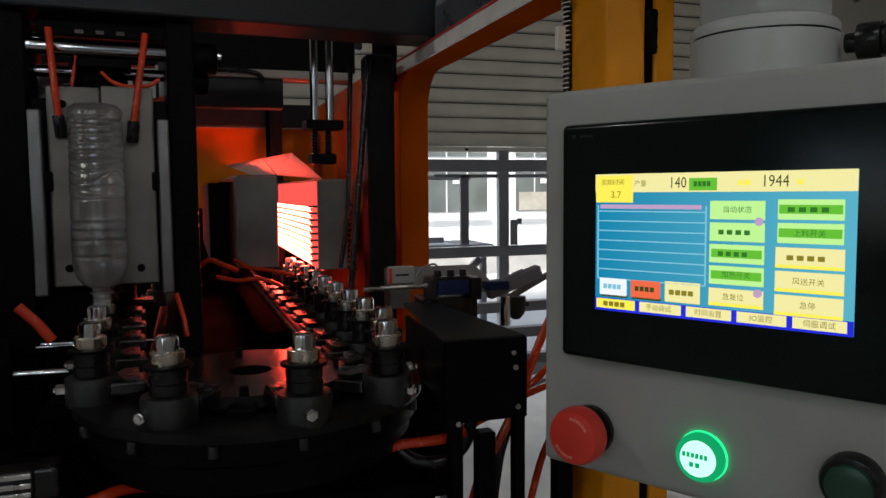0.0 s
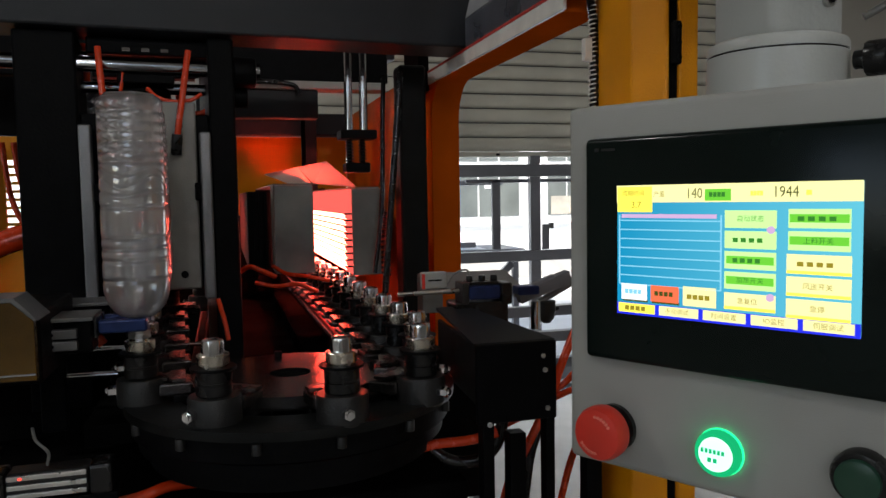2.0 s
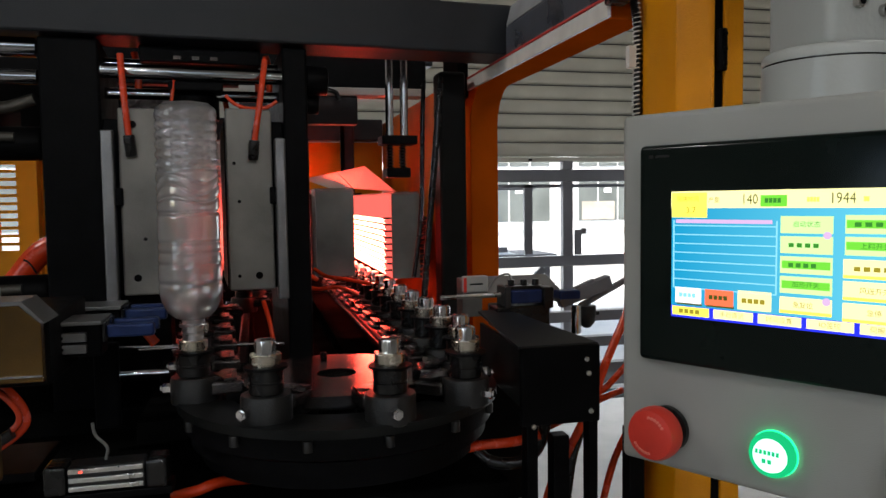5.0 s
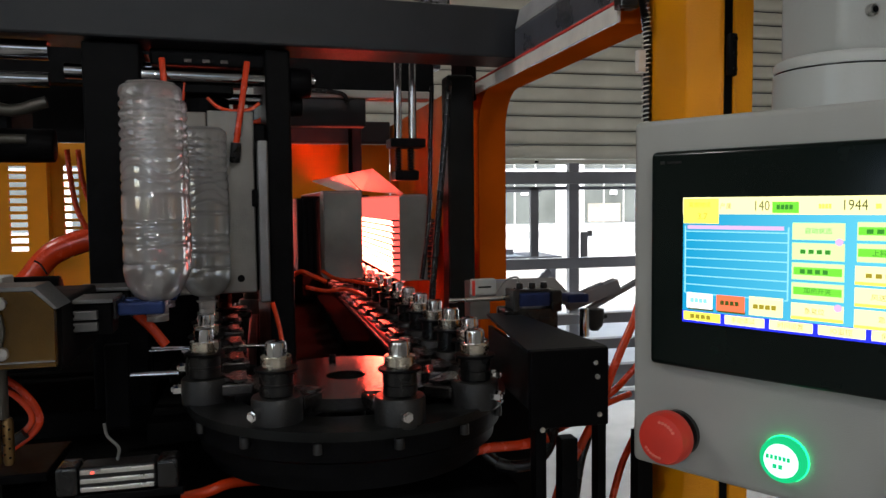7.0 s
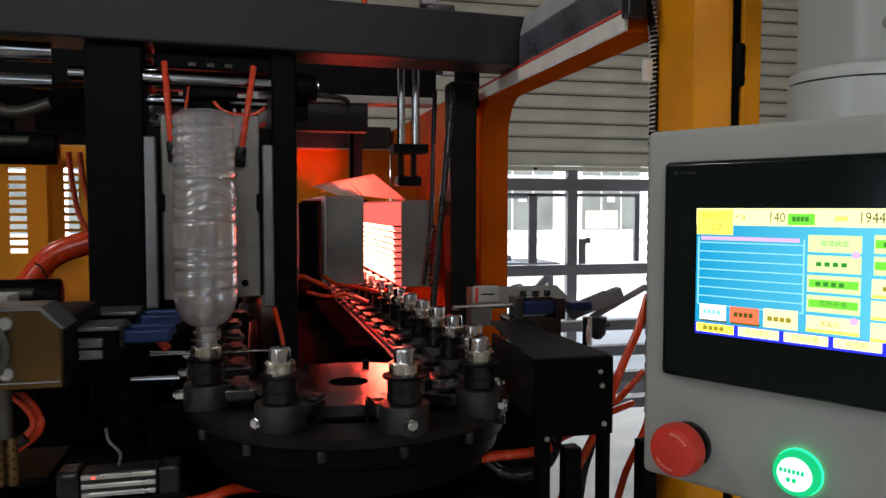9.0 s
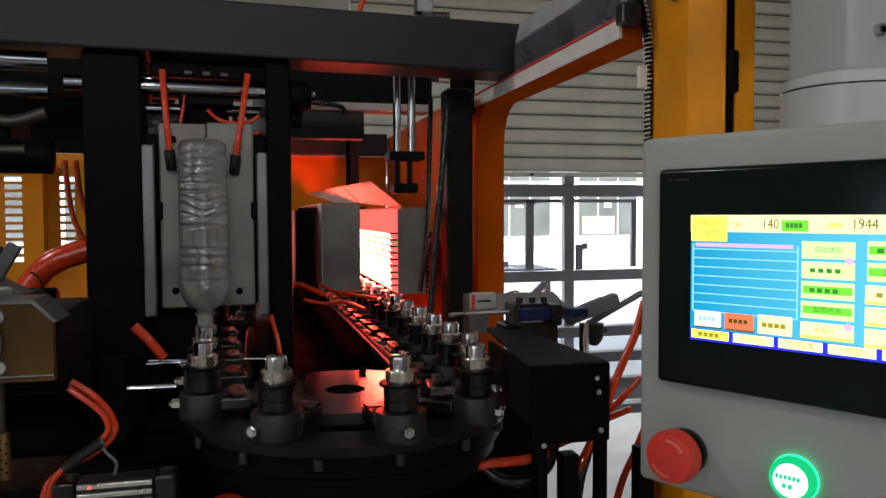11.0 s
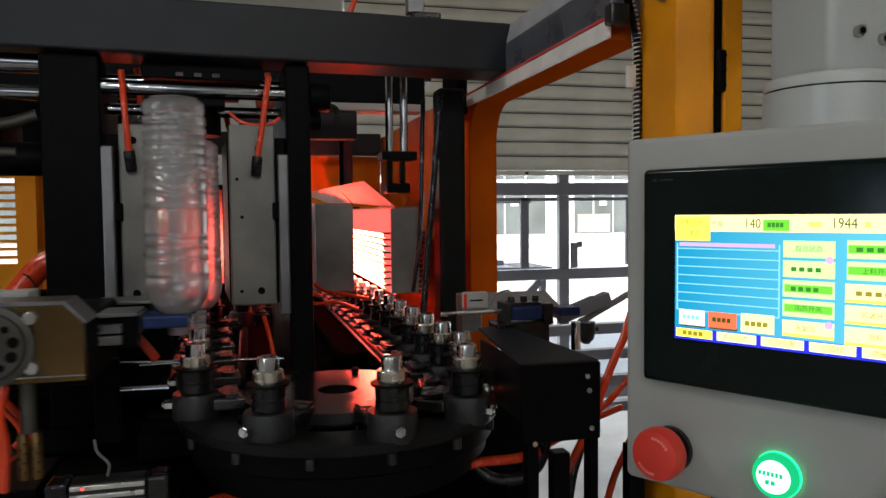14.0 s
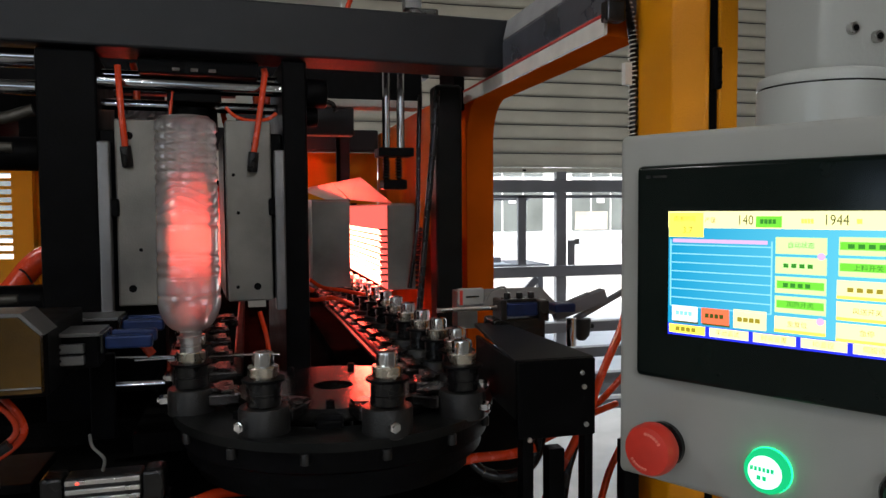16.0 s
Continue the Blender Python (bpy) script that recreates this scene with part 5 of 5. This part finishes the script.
for dy in (0.0, LEFT_PITCH):
    part("arm", box(-0.262, -0.186, 0.918 + dy, 0.985 + dy, 1.2005, 1.2055, 0.001), ALU, grip, "thin bare aluminium top plate")
    part("core", box(-0.262, -0.190, 0.930 + dy, 0.975 + dy, 1.160, 1.200, 0.002), BLACK, grip)
    for z in (1.166, 1.180):
        part("valve", box(-0.258, -0.205, 0.918 + dy, 0.929 + dy, z, z + 0.0115, 0.0015), ALU, grip)
        part("port", rod((-0.232, 0.9155 + dy, z + 0.006), (-0.232, 0.9175 + dy, z + 0.006), 0.0022, seg=8), BLACK, grip)
    part("bracket_bar", box(-0.345, -0.2635, 0.928 + dy, 0.972 + dy, 1.195, 1.2035, 0.001), ALU, grip)
    part("bracket_leg", box(-0.281, -0.2635, 0.928 + dy, 0.94 + dy, 1.143, 1.1948, 0.001), ALU, grip)
    part("jaw", box(-0.1815, -0.126, 0.917 + dy, 0.930 + dy, 1.184, 1.200, 0.003), BLUE, grip, "blue gripper jaw")
    part("jaw", box(-0.1815, -0.126, 0.965 + dy, 0.978 + dy, 1.184, 1.200, 0.003), BLUE, grip, "blue gripper jaw")
    part("jaw_seat", box(-0.1855, -0.182, 0.914 + dy, 0.98 + dy, 1.180, 1.203, 0.001), RUBBER, grip)

# its space has the pivot as origin
for ob in grip.children:
    ob.data.transform(Matrix.Translation(GRIP_AT - PIVOT))

# ---- lower left: air cylinder and hoses ----
ac = thing("air_cylinder", "silver air cylinder with black end caps", "air cylinder", pose(-0.004, 0, 0.028))
part("barrel", box(-0.235, -0.150, 0.86, 0.895, 0.998, 1.028, 0.004), CASTING, ac, "grooved aluminium barrel")
for z in (1.0030, 1.0130, 1.0235):
    part("bright_rib", box(-0.233, -0.152, 0.8565, 0.8598, z - 0.0028, z + 0.0028, 0.001), STEEL, ac, "bright aluminium rib")
part("end_cap", box(-0.1495, -0.125, 0.858, 0.897, 0.996, 1.030, 0.004), RUBBER, ac)
part("end_cap", box(-0.26, -0.2355, 0.858, 0.897, 0.996, 1.030, 0.004), RUBBER, ac)
part("switch_led", box(-0.221, -0.2175, 0.855, 0.8564, 1.0222, 1.0240), glow("red_led", (1, 0.05, 0.03), 3), ac, "lit red switch light")
part("sensor_wire", hose([(-0.195, 0.875, 1.030), (-0.193, 0.874, 1.045), (-0.205, 0.874, 1.06), (-0.208, 0.874, 1.075)], 0.0018), GREYHOSE, ac, smooth=True)
part("foot", box(-0.24, -0.12, 0.862, 0.90, 0.9855, 0.9955, 0.002), BLACK, ac)
sh = thing("side_shelf", "dark steel ledge below the gripper", "ledge")
part("ledge", box(-0.50, -0.29, 0.93, 1.06, 1.02, 1.032, 0.002), BLACK, sh)
part("bracket", box(-0.36, -0.345, 0.93, 0.945, 0.80, 1.02, 0.002), CASTING, sh)
hoses = thing("hose_loop", "pair of orange air hoses hanging below the gripper", "hose")
part("air_hose", hose([(-0.247, 0.890, 1.168), (-0.223, 0.890, 1.150), (-0.204, 0.890, 1.124), (-0.202, 0.890, 1.102), (-0.225, 0.890, 1.081), (-0.253, 0.890, 1.067), (-0.275, 0.890, 1.047), (-0.282, 0.890, 1.015)], 0.0044), HOSE, hoses, smooth=True)
part("air_hose", hose([(-0.248, 0.880, 1.163), (-0.215, 0.880, 1.134), (-0.206, 0.880, 1.110), (-0.229, 0.880, 1.088), (-0.257, 0.880, 1.067), (-0.270, 0.880, 1.045), (-0.272, 0.880, 1.012)], 0.0036), HOSE, hoses, smooth=True)
part("cable_joint", hose([(-0.212, 0.875, 1.098), (-0.237, 0.875, 1.082), (-0.253, 0.875, 1.070)], 0.0062), CASTING, hoses, "dark cable joint", smooth=True)
hose_thing([(-0.13, 0.93, 0.985), (-0.10, 0.90, 1.0), (-0.07, 0.91, 1.005), (-0.02, 0.95, 0.99)], 0.007, label="orange air hose under the guide ring")
hose_thing([(-0.25, 0.85, 0.975), (-0.18, 0.84, 0.967), (-0.12, 0.85, 0.972), (-0.09, 0.86, 0.98)], 0.006, label="orange air hose under the air cylinder")

# ---- motion ----
INDEX = [0.82, 4.47, 8.12, 11.77, 15.42]


def ease(v):
    v = max(0.0, min(1.0, v))
    return v * v * (3 - 2 * v)


def advance(t):
    """How many stations the chain has gone on."""
    return sum(2 * ease((t - i) / 0.38) for i in INDEX)


def index_times():
    ts = [0.0]
    for i in INDEX:
        ts += [i + 0.38 * k / 6 for k in range(7)]
    return ts + [16.0]


def arm_state(i, t):
    """Shift to the right, lift and flip of the gripper in the cycle that follows the index at i."""
    u = t - i
    shift = 0.055 * ease((u - 0.86) / 0.2) - 0.055 * ease((u - 2.12) / 0.3)
    lift = 0.003 * ease((u - 1.05) / 0.15) + 0.026 * ease((u - 1.77) / 0.18) - 0.029 * ease((u - 2.9) / 0.3)
    flip = 150 * ease((u - 2.56) / 0.165)
    return shift, lift, flip


def flip_about(deg, shift, lift):
    p = PIVOT + Vector((shift - 0.055, 0, lift))
    return Matrix.Translation(p) @ pose(0, 0, 0, 0, -deg, 0) @ Matrix.Translation(-PIVOT)


def gripper_pose(t):
    """The gripper swings in after each index and flips out with the bottles."""
    cyc = [i for i in INDEX if i <= t]
    i = cyc[-1] if cyc else INDEX[0] - 3.65
    shift, lift, flip = arm_state(i, t)
    swing = 150 * (1 - ease((t - i - 0.04) / 0.32))
    p = PIVOT + Vector((shift - 0.055, 0, lift))
    return Matrix.Translation(p) @ pose(0, 0, 0, 0, -max(flip, swing), 0)


def reach(t):
    """1 with the gripper swung out, 0 with it at the bottles."""
    cyc = [i for i in INDEX if i <= t]
    i = cyc[-1] if cyc else INDEX[0] - 3.65
    return max(arm_state(i, t)[2] / 150, 1 - ease((t - i - 0.04) / 0.32))


def carriage_shift(t):
    cyc = [i for i in INDEX if i <= t]
    return arm_state(cyc[-1] if cyc else INDEX[0] - 3.65, t)


def motions():
    for ob, s in carriers:
        walk(ob, [(t, carrier_pose(s + advance(t))) for t in index_times()])
    turn = [(t, pose(CX, CY, 0, 0, 0, 48 * advance(t))) for t in index_times()]
    walk(wheel, turn)
    # mould halves: open before each index and close after it, but stay open in the last cycles
    gaps = [(0.0, 0.0), (0.35, 0.0), (0.8, 1.0), (1.3, 1.0), (1.75, 0.0), (4.0, 0.0), (4.45, 1.0), (4.95, 1.0), (5.4, 0.0), (7.65, 0.0), (8.08, 1.0), (8.62, 1.0), (9.08, 0.0), (11.32, 0.0), (11.75, 1.0), (13.9, 1.0), (16.0, 1.0)]
    walk(half_l, [(t, SQUARE @ pose((1 - g) * OPEN, 0, 0)) for t, g in gaps])
    walk(half_r, [(t, SQUARE @ pose(-(1 - g) * OPEN, 0, 0)) for t, g in gaps])
    times = [0.0]
    for i in INDEX:
        times += [i + u for u in (0.0, 0.04, 0.1, 0.15, 0.2, 0.25, 0.3, 0.37, 0.86, 0.93, 1.0, 1.07, 1.2, 1.75, 1.95, 2.12, 2.27, 2.42, 2.56, 2.6, 2.64, 2.68, 2.72, 2.77, 2.82, 2.9, 3.2) if i + u < 16.0]
    times = sorted({round(t * FPS) / FPS for t in times} | {16.0})
    walk(grip, [(t, gripper_pose(t)) for t in times])
    walk(hoses, [(t, pose(-0.085 * (1 - reach(t)), 0, 0)) for t in times])
    walk(car, [(t, pose(CAR_AT.x - 0.055 + carriage_shift(t)[0], 0, CAR_AT.z + 0.6 * carriage_shift(t)[1])) for t in times])
    for n, (ob, s) in enumerate(bottles):
        pair = (-2 - s) // 2
        turn0 = 37 * s
        rows = []
        i = INDEX[pair] if pair < len(INDEX) else 99.0
        if s % 2:
            i = INDEX[(-3 - s) // 2]
        for t in index_times():
            if t <= i + 0.39:
                x, y, a = station(s + advance(t))
                rows.append((t, pose(x, y, BOTTLE_Z, 0, 0, turn0)))
        if i + 0.4 < 16.0:
            x, y, a = station(s + advance(i + 0.4))
            for u in (0.72, 1.05, 1.12, 1.2, 1.75, 1.85, 1.95, 2.12, 2.2, 2.27, 2.35, 2.42, 2.56, 2.6, 2.64, 2.68, 2.72, 2.77, 2.82):
                if i + u < 16.0:
                    shift, lift, flip = arm_state(i, i + u)
                    held = pose(x, y, BOTTLE_Z, 0, 0, turn0)
                    m = flip_about(flip, max(shift, 0.055) if u < 2.0 else shift, lift) @ held
                    rows.append((i + u, m))
            if i + 3.3 < 16.0:
                rows.append((i + 3.0, pose(-0.8, y - 0.3, 0.7, 0, -90, 0)))
                rows.append((i + 3.2, pose(-1.6 - 0.1 * n, y - 0.3, 0.0405, 0, -90, 0)))
        if rows[-1][0] < 16.0:
            rows.append((16.0, rows[-1][1]))
        walk(ob, rows)


motions()
